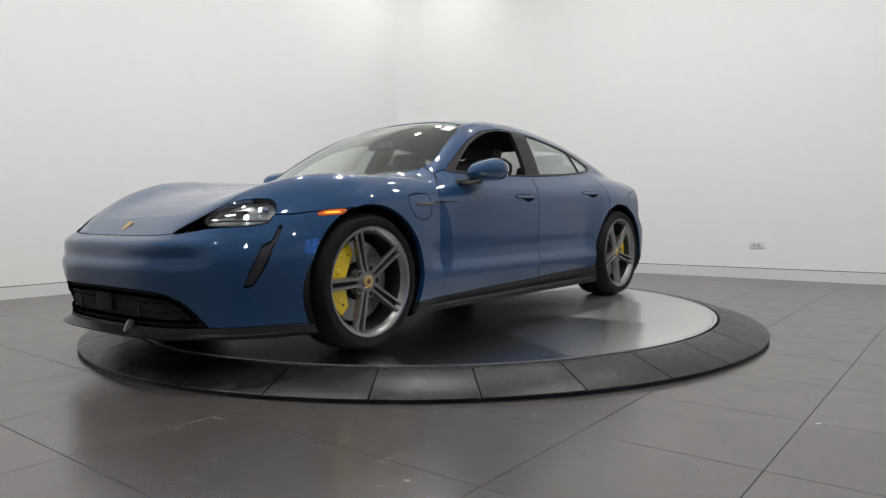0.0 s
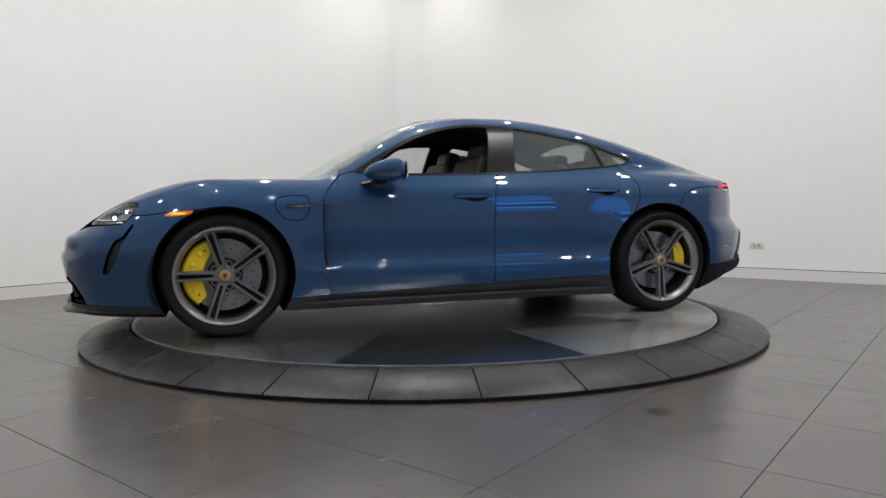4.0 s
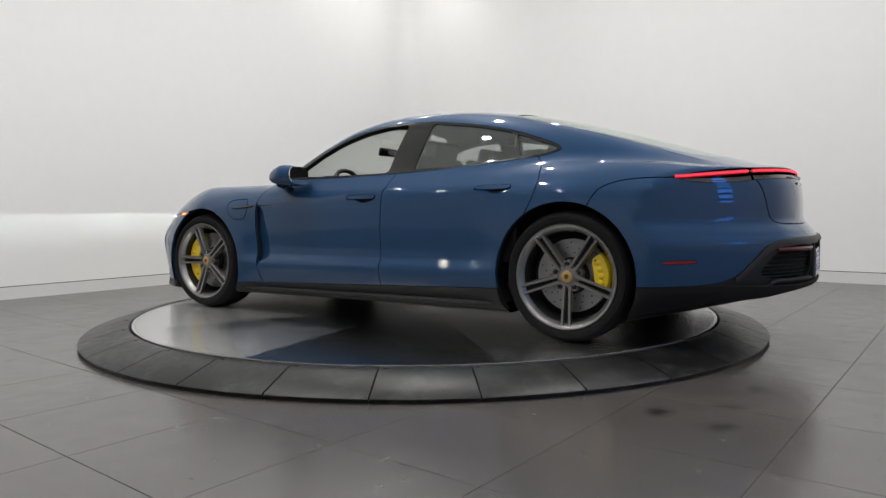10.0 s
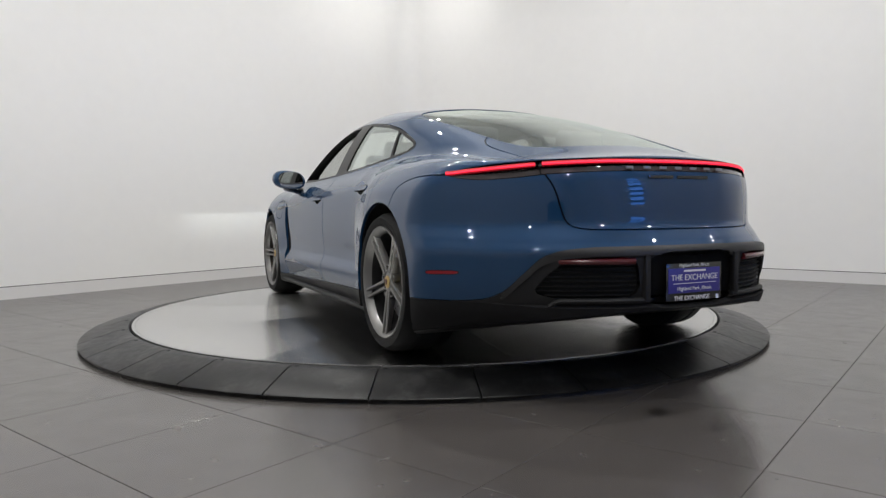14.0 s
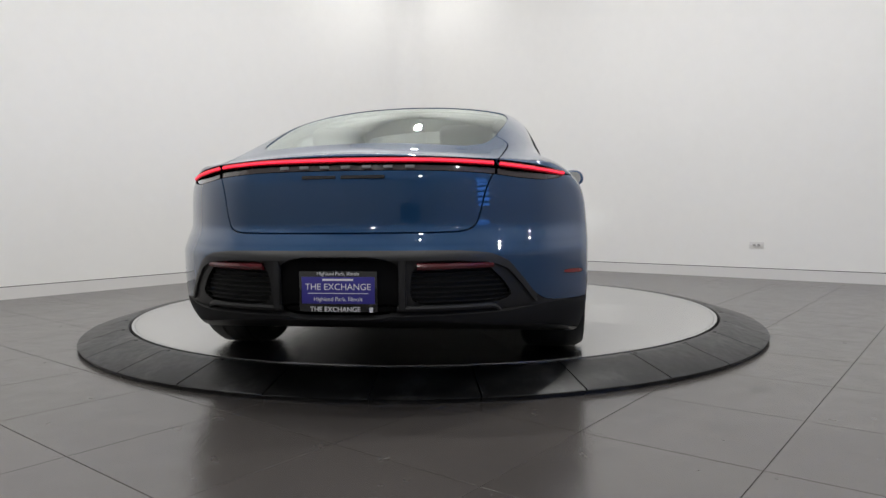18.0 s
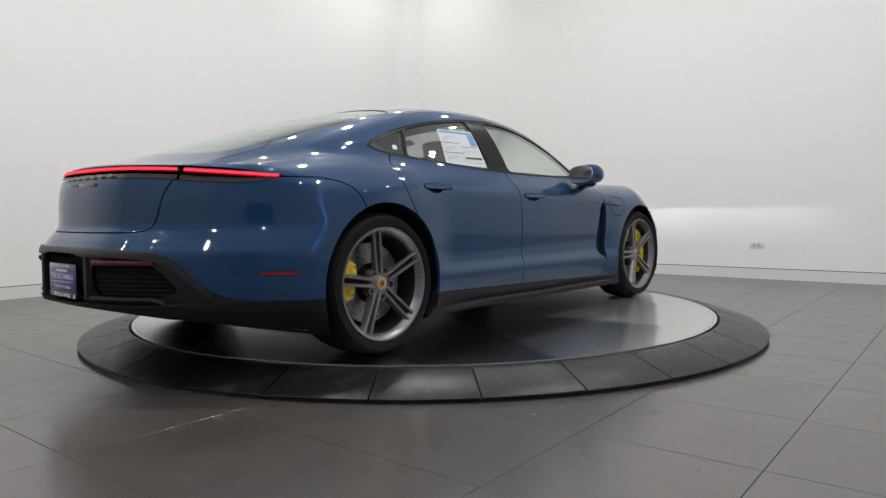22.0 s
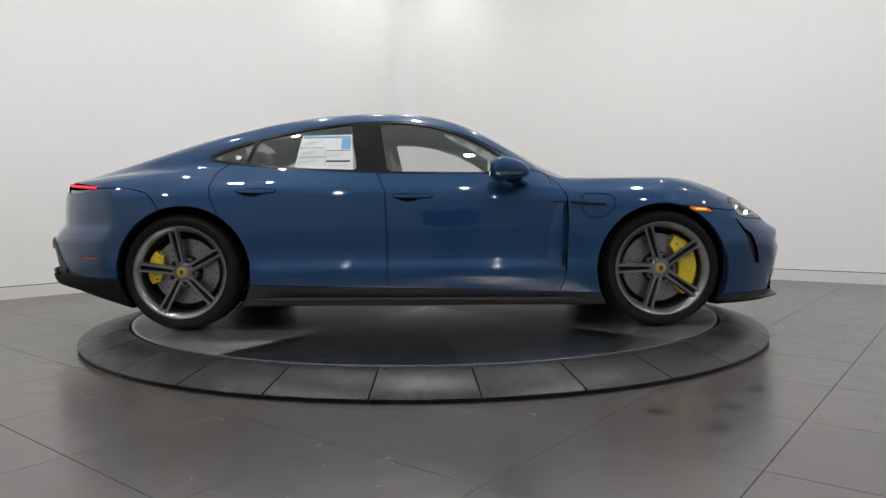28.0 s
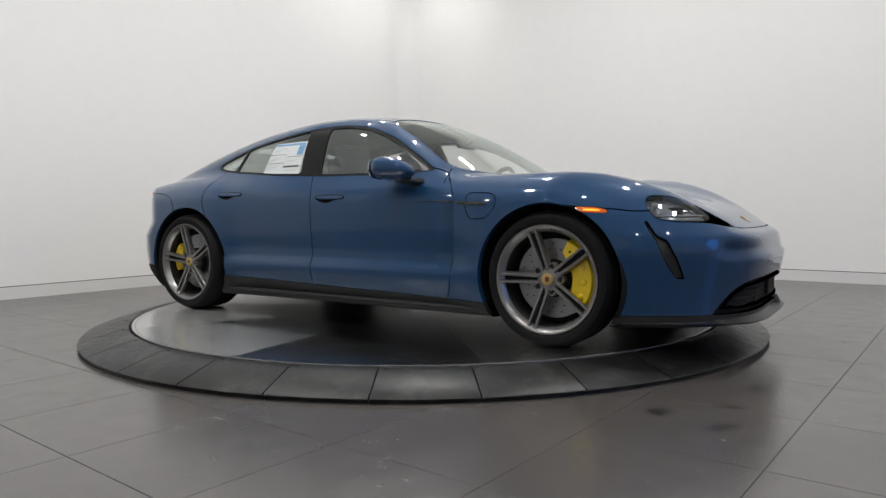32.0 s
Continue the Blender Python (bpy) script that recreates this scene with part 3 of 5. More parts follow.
car = thing("car", "blue four-door sports saloon, glossy, driver window lowered, on the turntable", "car")
P = build_skin()
shell = P["shell"]
V = shell[0]
open_d = np.minimum.reduce([only(inside_of(V[:, [0, 2]], DLO), (V[:, 1] > 0.5) & (V[:, 2] > 0.9)), only(inside_of(V[:, [0, 1]], WINDSCREEN), (V[:, 2] > 0.86) & (V[:, 0] > 0)),
                            only(inside_of(V[:, [0, 1]], REAR_GLASS), (V[:, 2] > 0.94) & (V[:, 0] < -0.6)), only(inside_of(V[:, [1, 2]], HEADLIGHT), V[:, 0] > 1.6)])
liner = clip(shell, -open_d)
liner = clip(liner, -only(np.maximum(np.abs(liner[0][:, 0] - 0.82) - 0.085, np.abs(liner[0][:, 2] - 0.56) - 0.235), liner[0][:, 1] > 0.7))
liner = sunk(liner, 0.022)
part("inner_shell", joined(liner, mirrored(liner)), MATT_BLACK, car, "matt black inner shell behind the panels")

WELT = 0.014
body = part("body", welted(joined(P["roof_frame"], mirrored(P["roof_frame"])), WELT), PAINT, car)
part("hood", welted(joined(P["hood"], mirrored(P["hood"])), WELT), PAINT, car)


def shelved(S):
    """A soft shelf across the nose with a hollow below it."""
    V, N, T = S
    z, w = V[:, 2], np.clip((0.74 - np.abs(V[:, 1])) / 0.16, 0, 1) * np.clip((V[:, 0] - 1.9) / 0.15, 0, 1)
    w = w * w * (3 - 2 * w)
    up, low = np.exp(-((z - 0.570) / 0.028) ** 2), np.exp(-((z - 0.505) / 0.034) ** 2)
    h = 0.012 * up - 0.021 * low
    slope = 0.012 * up * -2 * (z - 0.570) / 0.028 ** 2 + 0.021 * low * 2 * (z - 0.505) / 0.034 ** 2
    N2 = N - np.stack([0 * z, 0 * z, slope * w], 1)
    return V + N * (h * w)[:, None], N2 / np.linalg.norm(N2, axis=1, keepdims=True), T


nose = refined(P["front_bumper"], lambda V: (V[:, 0] > 1.9) & (V[:, 2] > 0.40), 1)
nose = shelved(nose)
front_bumper = part("front_bumper", welted(joined(nose, mirrored(nose)), WELT), PAINT, car)
trunk_lid = part("trunk_lid", welted(joined(P["trunk_lid"], mirrored(P["trunk_lid"])), WELT), PAINT, car)
part("tail_deck", welted(joined(P["tail_deck"], mirrored(P["tail_deck"])), WELT), PAINT, car, "blue tail deck with a spoiler edge")
rear_bumper = part("rear_bumper", welted(joined(P["rear_bumper"], mirrored(P["rear_bumper"])), WELT), PAINT, car)
part("underbody", joined(P["underbody"], mirrored(P["underbody"])), SATIN_BLACK, car, "black plastic underbody")
part("front_lip", welted(joined(P["lip"], mirrored(P["lip"])), WELT), SATIN_BLACK, car, "satin black front lip")
for q in P["scraps"]:
    part("panel", welted(joined(q, mirrored(q)), WELT), PAINT, car)

doors = []
for flip, side in ((lambda q: q, "left"), (mirrored, "right")):
    part("front_fender", welted(flip(P["front_fender"]), 0.03), PAINT, car)
    part("charging_flap", welted(flip(P["charging_flap"]), WELT), PAINT, car)
    fd = part("front_door", welted(flip(gilled(refined(P["front_door"], lambda V: V[:, 0] > 0.72, 1))), WELT), PAINT, car)
    rd = part("rear_door", welted(flip(P["rear_door"]), WELT), PAINT, car)
    bm = bmesh.new()
    sy = 1 if side == "left" else -1
    edge = [(0.8875 if z > 0.6 else 0.8875 - 0.045 * ((0.6 - z) / 0.26) ** 1.6, z) for z in np.linspace(0.775, 0.345, 16)]
    slab(bm, [(x + 0.003, z) for x, z in edge] + [(x + 0.012, z) for x, z in edge[::-1]], lambda u, v, h: Vector((u, sy * (h + 0.9 * (v - 0.55) * 0.01), v)), 0.858, 0.914)
    part("gill_wall", bm, MATT_BLACK, car, "black wall of the air outlet behind the front wheel")
    doors.append((fd, rd))
    part("side_skirt", welted(flip((P["skirt"][0] + P["skirt"][1] * 0.006, *P["skirt"][1:])), 0.03), SATIN_BLACK, car, "black side skirt")
    # side windows
    D = P["dlo"]
    panes = []
    for poly in (FRONT_PANE, REAR_PANE, QUARTER_PANE):
        got, D = cut(D, inside_of(D[0][:, [0, 2]], poly))
        panes.append(got)
    part("window_frame", welted(flip(D), 0.03), PILLAR, car, "black window surround")
    if side == "right":
        part("front_window", flip(sunk(panes[0], 0.006)), GLASS, fd)
    part("rear_window", flip(sunk(panes[1], 0.006)), TINTED, rd)
    part("quarter_window", flip(sunk(panes[2], 0.006)), TINTED, car)
    # handles sit in pockets of the door skin
    for k, (ends, zz) in enumerate(HANDLES):
        pk = P["pocket%d" % k]
        # matt black here stands in for the shade inside the recess
        part("handle_pocket", welted(flip(sunk(pk, 0.018)), -0.018), MATT_BLACK, (fd, rd)[k], "handle recess, black in place of the shade in it")
        bar = clip(pk, inside_of(pk[0][:, [0, 2]], handle_outline(ends, zz)))
        part("door_handle", welted(flip((bar[0] + bar[1] * 0.004, *bar[1:])), 0.016), PAINT, (fd, rd)[k])
    part("front_vent", welted(flip(sunk(P["vent"], 0.018)), -0.018), BEAD, front_bumper, "black vertical air inlet")
    mk = part("side_marker", flip(P["marker"]), AMBER, front_bumper, "amber side marker lamp, lit")
    gl = P["marker"]
    gl = clip(gl, inside_of(gl[0][:, [0, 2]], rounded([(1.735, 0.702), (1.715, 0.711), (1.645, 0.714), (1.65, 0.705)], 1)))
    part("marker_glow", flip((gl[0] + gl[1] * 0.002, *gl[1:])), AMBER_GLOW, mk, "glowing amber strip")
    part("reflector", flip(P["reflector"]), RED_LENS, rear_bumper, "red side reflector")

for name, key, mat, label in (("windscreen", "windscreen", WINDSCREEN_GLASS, "clear windscreen"), ("rear_window_glass", "rear_glass", SCREEN, "tinted rear screen")):
    q = sunk(P[key], 0.004)
    part(name, joined(q, mirrored(q)), mat, car, label)


# wheels
def build_wheel(name, width, spoke_turn, caliper_turn, disc_r):
    """A wheel at its centre, outer face towards +y at y = 0."""
    w = new(name)
    bm = bmesh.new()
    R, r0 = 0.353, 0.276
    lathe(bm, [(r0, -width + 0.02), (0.305, -width), (R - 0.025, -width + 0.012), (R - 0.004, -width + 0.04), (R, -width * 0.5), (R - 0.004, -0.035), (R - 0.018, -0.012), (0.325, 0.004), (0.300, 0.006), (0.285, -0.002), (r0, -0.012)], 96)
    tyre = part("tyre", bm, RUBBER, w, "black low-profile tyre")
    bm = bmesh.new()
    for k in range(3):
        lathe(bm, [(R + 0.0008, -width * (0.3 + 0.2 * k) - 0.005), (R - 0.008, -width * (0.3 + 0.2 * k) - 0.004), (R - 0.008, -width * (0.3 + 0.2 * k) + 0.004), (R + 0.0008, -width * (0.3 + 0.2 * k) + 0.005)], 64)
    part("tread_groove", bm, MATT_BLACK, tyre)
    bm = bmesh.new()
    lathe(bm, [(0.279, -0.010), (0.283, -0.002), (0.281, 0.003), (0.276, 0.003), (0.268, -0.003), (0.256, -0.016), (0.247, -0.034)], 96)
    rim = part("rim", bm, ALLOY, w, "dark grey alloy rim")
    bm = bmesh.new()
    lathe(bm, [(0.247, -0.034), (0.243, -0.07), (0.241, -0.12), (0.240, -width + 0.03), (0.276, -width + 0.01)], 96)
    part("barrel", bm, DARK_ALLOY, rim, "deep dark inner barrel of the rim")
    bm = bmesh.new()
    lathe(bm, [(0.0, 0.004), (0.0035, 0.003), (0.0042, -0.010)], 12, at=(0.262 * math.cos(radians(spoke_turn + 97)), -0.008, 0.262 * math.sin(radians(spoke_turn + 97))))
    part("valve", bm, SATIN_BLACK, rim, "small black tyre valve")
    for k in range(5):
        a = radians(spoke_turn + 72 * k)
        bm = bmesh.new()
        rot = Matrix.Rotation(-a, 4, "Y")
        for s in (-1, 1):
            prof = []
            n = 12
            for i in range(n + 1):
                t = i / n
                r = 0.050 + 0.218 * t
                half = 0.0078 + 0.0022 * (1 - t) ** 2 + 0.003 * max(0, t - 0.85) / 0.15
                mid = s * (0.0158 + 0.0050 * t)
                face = -0.030 + 0.012 * math.sin(t * math.pi * 0.5) + 0.012 * t * t
                deep = face - 0.040 + 0.012 * t
                prof.append((r, mid, half, face, deep))
            rings = []
            for r, mid, half, face, deep in prof:
                pts = [(r, deep, mid - half - 0.006 * s * (s < 0)), (r, face - 0.006, mid - half), (r, face, mid - half + 0.003), (r, face, mid + half - 0.003), (r, face - 0.006, mid + half), (r, deep, mid + half + 0.006 * (s > 0))]
                rings.append([bm.verts.new(rot @ Vector(q)) for q in pts])
            for A, B in zip(rings[:-1], rings[1:]):
                for j in range(6):
                    bm.faces.new((A[j], A[(j + 1) % 6], B[(j + 1) % 6], B[j]))
            bm.faces.new(rings[0]), bm.faces.new(rings[-1])
        bmesh.ops.recalc_face_normals(bm, faces=bm.faces)
        spoke = part("spoke", bm, ALLOY, w)
        bm = bmesh.new()
        slab(bm, [(0.050, 0.010), (0.264, 0.015), (0.264, -0.015), (0.050, -0.010)], lambda u, v, h: rot @ Vector((u, h - 0.001 + 0.018 * (u - 0.05) / 0.22, v)), -0.062, -0.046)
        part("inlay", bm, MATT_BLACK, spoke, "black slot between the two spoke ridges")
    bm = bmesh.new()
    lathe(bm, [(0.0, -0.031), (0.034, -0.031), (0.037, -0.034), (0.040, -0.034), (0.052, -0.036), (0.066, -0.046), (0.078, -0.062), (0.082, -0.11)], 48)
    part("hub", bm, ALLOY, w)
    bm = bmesh.new()
    lathe(bm, [(0.0, -0.024), (0.022, -0.0245), (0.031, -0.027), (0.033, -0.033)], 40)
    cap = part("centre_cap", bm, material_gold, w, "gold-toned centre cap with a small crest")
    bm = bmesh.new()
    slab(bm, rounded([(-0.011, 0.014), (0.011, 0.014), (0.011, -0.004), (0.0, -0.016), (-0.011, -0.004)], 1), lambda u, v, h: Vector((u, h, v)), -0.0235, -0.0215)
    part("crest", bm, material_crest, cap, "dark crest shape")
    for k in range(5):
        a = radians(spoke_turn + 36 + 72 * k)
        bm = bmesh.new()
        c = (0.068 * math.cos(a), 0, 0.068 * math.sin(a))
        lathe(bm, [(0.0, -0.040), (0.0095, -0.040), (0.0120, -0.043), (0.0125, -0.085)], 6, at=c)
        nut = part("lug_nut", bm, SATIN_BLACK, w, "dark wheel nut")
        bm = bmesh.new()
        lathe(bm, [(0.0145, -0.056), (0.0150, -0.033), (0.0195, -0.032), (0.0215, -0.036), (0.0235, -0.072)], 24, at=c)
        part("nut_seat", bm, ALLOY, nut, "round grey seat of the wheel nut")
    bm = bmesh.new()
    lathe(bm, [(0.09, -0.112), (disc_r, -0.112), (disc_r, -0.122), (disc_r - 0.008, -0.124), (disc_r - 0.008, -0.136), (disc_r, -0.138), (disc_r, -0.148), (0.09, -0.148)], 72)
    disc = part("brake_disc", bm, STEEL, w, "drilled grey brake disc")
    bm = bmesh.new()
    lathe(bm, [(0.0, -0.085), (0.085, -0.085), (0.098, -0.095), (0.100, -0.113)], 40)
    part("disc_hat", bm, MATT_BLACK, disc, "black disc bell")
    me = None
    for ring in range(3):
        for k in range(15):
            a = 2 * math.pi * (k + ring * 0.33) / 15
            r = 0.125 + 0.028 * ring
            if me is None:
                bm = bmesh.new()
                lathe(bm, [(0.0, -0.1113), (0.0042, -0.1113), (0.0045, -0.114)], 8)
                ob = part("drill_hole", bm, MATT_BLACK, disc)
                me = ob.data
            else:
                ob = part("drill_hole", me, MATT_BLACK, disc)
            ob.location = (r * math.cos(a), 0, r * math.sin(a))
    # caliper: a bowed block over the rim of the disc
    bm = bmesh.new()
    span = 0.98 if disc_r > 0.203 else 0.50
    rows = []
    n = 18
    for i in range(n + 1):
        t = i / n * 2 - 1
        a = radians(caliper_turn) + span * t
        taper = 1 - 0.35 * abs(t) ** 3
        lo, hi = disc_r - (0.088 if disc_r > 0.203 else 0.064) * taper, min(0.238, disc_r + 0.028 * taper)
        y0 = -0.062 - 0.012 * (1 - taper)
        prof = [(lo, -0.108), (lo, y0 - 0.006), (lo + 0.007, y0), (hi - 0.012, y0 - 0.004), (hi, y0 - 0.018), (hi, -0.165), (lo, -0.165)]
        rows.append([bm.verts.new((r * math.cos(a), y, r * math.sin(a))) for r, y in prof])
    for A, B in zip(rows[:-1], rows[1:]):
        for j in range(7):
            bm.faces.new((A[j], A[(j + 1) % 7], B[(j + 1) % 7], B[j]))
    bm.faces.new(rows[0]), bm.faces.new(rows[-1])
    bmesh.ops.recalc_face_normals(bm, faces=bm.faces)
    cal = part("caliper", bm, YELLOW, w, "yellow brake caliper")
    for s in (-0.62, -0.2, 0.2, 0.62):
        a = radians(caliper_turn) + span * s
        bm = bmesh.new()
        lathe(bm, [(0.0, -0.060), (0.012, -0.060), (0.016, -0.063), (0.017, -0.09)], 20, at=((disc_r - 0.024) * math.cos(a), 0, (disc_r - 0.024) * math.sin(a)))
        part("caliper_piston", bm, YELLOW, cal)
    for s in (-0.8, 0.8):
        a = radians(caliper_turn) + span * s
        bm = bmesh.new()
        lathe(bm, [(0.0, -0.062), (0.006, -0.062), (0.0075, -0.075)], 6, at=((disc_r - 0.03) * math.cos(a), 0, (disc_r - 0.03) * math.sin(a)))
        part("caliper_bolt", bm, SATIN_BLACK, cal)
    bm = bmesh.new()
    lathe(bm, [(0.0, -0.15), (0.15, -0.15), (0.236, -0.152)], 32)
    part("dust_shield", bm, MATT_BLACK, w, "black shield behind the brake")
    return w


material_gold = material("cap_gold", (0.52, 0.36, 0.13), rough=0.3, metal=0.6, grain=0.1, scale=300)
material_crest = material("crest_dark", (0.10, 0.03, 0.02), rough=0.4, coat=0.4)
for name, x, y, width, spoke, cal, disc_r, tilt in (
        ("front_wheel", 1.45, 0.942, 0.27, 0, 8, 0.208, 0), ("rear_wheel", -1.45, 0.968, 0.305, 54, 172, 0.200, 0),
        ("front_wheel", 1.45, -0.942, 0.27, 0, 172, 0.208, 180), ("rear_wheel", -1.45, -0.968, 0.305, 80, 8, 0.200, 180)):
    w = build_wheel(name, width, spoke, cal, disc_r)
    w.parent = car
    w.matrix_local = pose(x, y, 0.353, 0, 0, tilt)

# wheel wells
for cx, cz, r in ARCHES:
    for s in (1, -1):
        bm = bmesh.new()
        lathe(bm, [(r + 0.004, 0.955 * s if cx < 0 else 0.925 * s), (r + 0.022, 0.90 * s), (r + 0.022, 0.56 * s), (0.02, 0.54 * s)], 40, at=(cx, 0, cz), start=radians(-25), sweep=radians(230))
        part("wheel_arch_liner", bm, MATT_BLACK, car, "black wheel arch liner")

# ---- car details ----
DARK_LENS = material("smoked_lens", (0.06, 0.05, 0.05), rough=0.08, coat=1.0)
LAMP_GREY = material("lamp_reflector", (0.12, 0.128, 0.132), rough=0.32, metal=0.35, grain=0.05, scale=80)
LEATHER = material("black_leather", (0.016, 0.015, 0.015), rough=0.5, grain=0.2, scale=60, bump=0.25, bump_scale=400)
HEADLINER = material("dark_headliner", (0.030, 0.029, 0.028), rough=0.9, grain=0.15, scale=120)
PAPER = material("white_paper", (0.66, 0.69, 0.69), rough=0.6, grain=0.02, scale=30)
PAPER_BLUE = material("printed_blue", (0.16, 0.34, 0.55), rough=0.6)
PAPER_INK = material("printed_dark", (0.06, 0.07, 0.075), rough=0.6)
PAPER_GREY = material("printed_grey", (0.38, 0.42, 0.46), rough=0.6)
PLATE_BLUE = material("plate_blue", (0.034, 0.028, 0.26), rough=0.35, coat=0.4, grain=0.05, scale=40)
PLATE_WHITE = material("plate_white", (0.80, 0.80, 0.82), rough=0.4)
LETTER = material("grey_metal_letters", (0.34, 0.34, 0.35), rough=0.4, metal=0.7)
MIRROR = material("mirror_face", (0.85, 0.86, 0.87), rough=0.02, metal=1.0)
BLACK_HOLE = material("lamp_baffle", (0.002, 0.002, 0.002), rough=0.9)

# rear light bar
def tail_edge(y, share):
    a = abs(y)
    z = float(smooth_curve(LAMP_LOW, np.array([a]))[0] * (1 - share) + smooth_curve(LAMP_TOP, np.array([a]))[0] * share)
    return z


tl = P["tail_lamp"]
seam = 0.585
for name, d, par in (("light_bar", tl[0][:, 1] - seam + 0.003, trunk_lid), ("tail_light", seam + 0.003 - tl[0][:, 1], rear_bumper)):
    q = clip(tl, d)
    low, up = cut(q, q[0][:, 2] - (0.45 * smooth_curve(LAMP_TOP, np.abs(q[0][:, 1])) + 0.55 * smooth_curve(LAMP_LOW, np.abs(q[0][:, 1]))))
    sides = ((lambda k: joined(k, mirrored(k))),) if name == "light_bar" else ((lambda k: k), mirrored)
    for f in sides:
        lens = part(name, welted(f(sunk(up, 0.010)), -0.010), GLOSS_BLACK, par, "red rear light strip, lit, in a black housing")
        part("lower_lens", welted(f(sunk(low, 0.006)), -0.006), DARK_LENS, lens, "smoked lower lens")
        spans_y = [(-seam + 0.012, seam - 0.012, 60)] if name == "light_bar" else [((seam + 0.012) * (1 if f is not mirrored else -1), 0.862 * (1 if f is not mirrored else -1), 24)]
        for y0, y1, n in spans_y:
            pts = []
            for i in range(n + 1):
                y = y0 + (y1 - y0) * i / n
                z = tail_edge(y, 0.70)
                pts.append((skin_point(y, z) - 0.001, y, z))
            part("glow_strip", tube(bmesh.new(), [(x - 0.002, y, z + 0.001) for x, y, z in pts], 0.0042, n=8), RED_GLOW, lens, "glowing red light line")
            part("glow_band", tube(bmesh.new(), [(x + 0.001, y, z + 0.0005) for x, y, z in pts], 0.0034, n=8, flat=3.1), RED_BAND, lens, "dimmer red light guide")

# lettering on the light bar and the lid as plain raised bars
for k in range(7):
    y = 0.245 - 0.084 * k
    z = 0.881
    x = skin_point(y, z) - 0.004
    bm = bmesh.new()
    block(bm, (0.006, 0.036, 0.011), (x - 0.002, y, z), bevel=0.002)
    part("letter_bar", bm, LETTER, trunk_lid, "small raised grey metal badge bar")
for y0, y1 in ((0.165, 0.03), (0.01, -0.165)):
    y, z = (y0 + y1) / 2, 0.842
    bm = bmesh.new()
    block(bm, (0.006, abs(y0 - y1), 0.014), (skin_point(y, z) - 0.001, y, z), bevel=0.002)
    part("script_bar", bm, GLOSS_BLACK, trunk_lid, "small raised black badge bar")

# black rear apron with louvres, plate bay and lower blade
D = P["diffuser"]
lou, D = cut(D, only(inside_of(D[0][:, [1, 2]], LOUVRE), D[0][:, 0] < -2.1))
bay, D = cut(D, only(inside_of(D[0][:, [1, 2]], PLATE_BAY), D[0][:, 0] < -2.1))
upper, lower_d = cut(D, 0.322 - D[0][:, 2])
edge, upper = cut(upper, only(smooth_curve(TRIM_EDGE, upper[0][:, 1]) - 0.034 - upper[0][:, 2], upper[0][:, 1] < 0.74))
apron = part("rear_apron", welted(joined(upper, mirrored(upper)), 0.02), SATIN_BLACK, car, "black plastic rear apron")
lift = joined(edge, mirrored(edge))
part("apron_edge", welted((lift[0] + lift[1] * 0.010, lift[1], lift[2]), 0.03), BEAD, apron, "raised black edge bead")
low2 = joined(lower_d, mirrored(lower_d))
blade_out = 0.028 * np.clip((0.80 - np.abs(low2[0][:, 1])) / 0.2, 0, 1) * np.clip((low2[0][:, 2] - 0.13) / 0.10, 0, 1)
part("diffuser", welted((low2[0] + low2[1] * blade_out[:, None], low2[1], low2[2]), 0.03), MATT_BLACK, apron, "black lower diffuser")
for side in (1, -1):
    path = [(0.598, 0.318), (0.585, 0.334)] + [(y, 0.342) for y in np.linspace(0.56, 0.225, 16)]
    pts = [(skin_point(y, max(zz, 0.26)) - 0.012, side * y, zz) for y, zz in path]
    part("diffuser_blade", tube(bmesh.new(), pts, 0.011, n=8), SATIN_BLACK, apron, "black stepped diffuser edge")
path = [(-0.518, 0.288), (-0.510, 0.296)] + [(y, 0.302) for y in np.linspace(-0.485, 0.485, 40)] + [(0.510, 0.296), (0.518, 0.288)]
pts = [(skin_point(y, max(zz, 0.26)) - 0.010, y, zz) for y, zz in path]
part("diffuser_blade", tube(bmesh.new(), pts, 0.010, n=8), SATIN_BLACK, apron, "black stepped diffuser edge")
bay2 = sunk(joined(bay, mirrored(bay)), 0.022)
part("plate_bay", welted(bay2, -0.022), MATT_BLACK, apron, "recessed black plate bay")
for f, s in ((lambda k: k, 1), (mirrored, -1)):
    part("louvre_bed", welted(f(sunk(lou, 0.045)), -0.045), MATT_BLACK, apron, "dark recess behind the slats")
    for k in range(7):
        z = 0.362 + 0.019 * k
        y1 = min(0.64, 0.66 - 0.9 * max(0, z - 0.40))
        pts = [(skin_point(y, z) + 0.020, s * y, z) for y in np.linspace(0.275, y1, 12)]
        bm = bmesh.new()
        tube(bm, pts, 0.0065, n=6, flat=0.45)
        part("slat", bm, SATIN_BLACK, apron)
    pts = [(skin_point(y, 0.500) - 0.001, s * y, 0.500) for y in np.linspace(0.300, 0.575, 12)]
    bm = bmesh.new()
    tube(bm, pts, lambda t: 0.015 - 0.003 * t, n=8, flat=1.0)
    part("fog_lamp", bm, FOG_LENS, apron, "dark red lamp strip")
    bm = bmesh.new()
    block(bm, (0.03, 0.028, 0.19), (skin_point(0.245, 0.44) + 0.002, s * 0.245, 0.43), bevel=0.008)
    part("bay_rib", bm, SATIN_BLACK, apron)

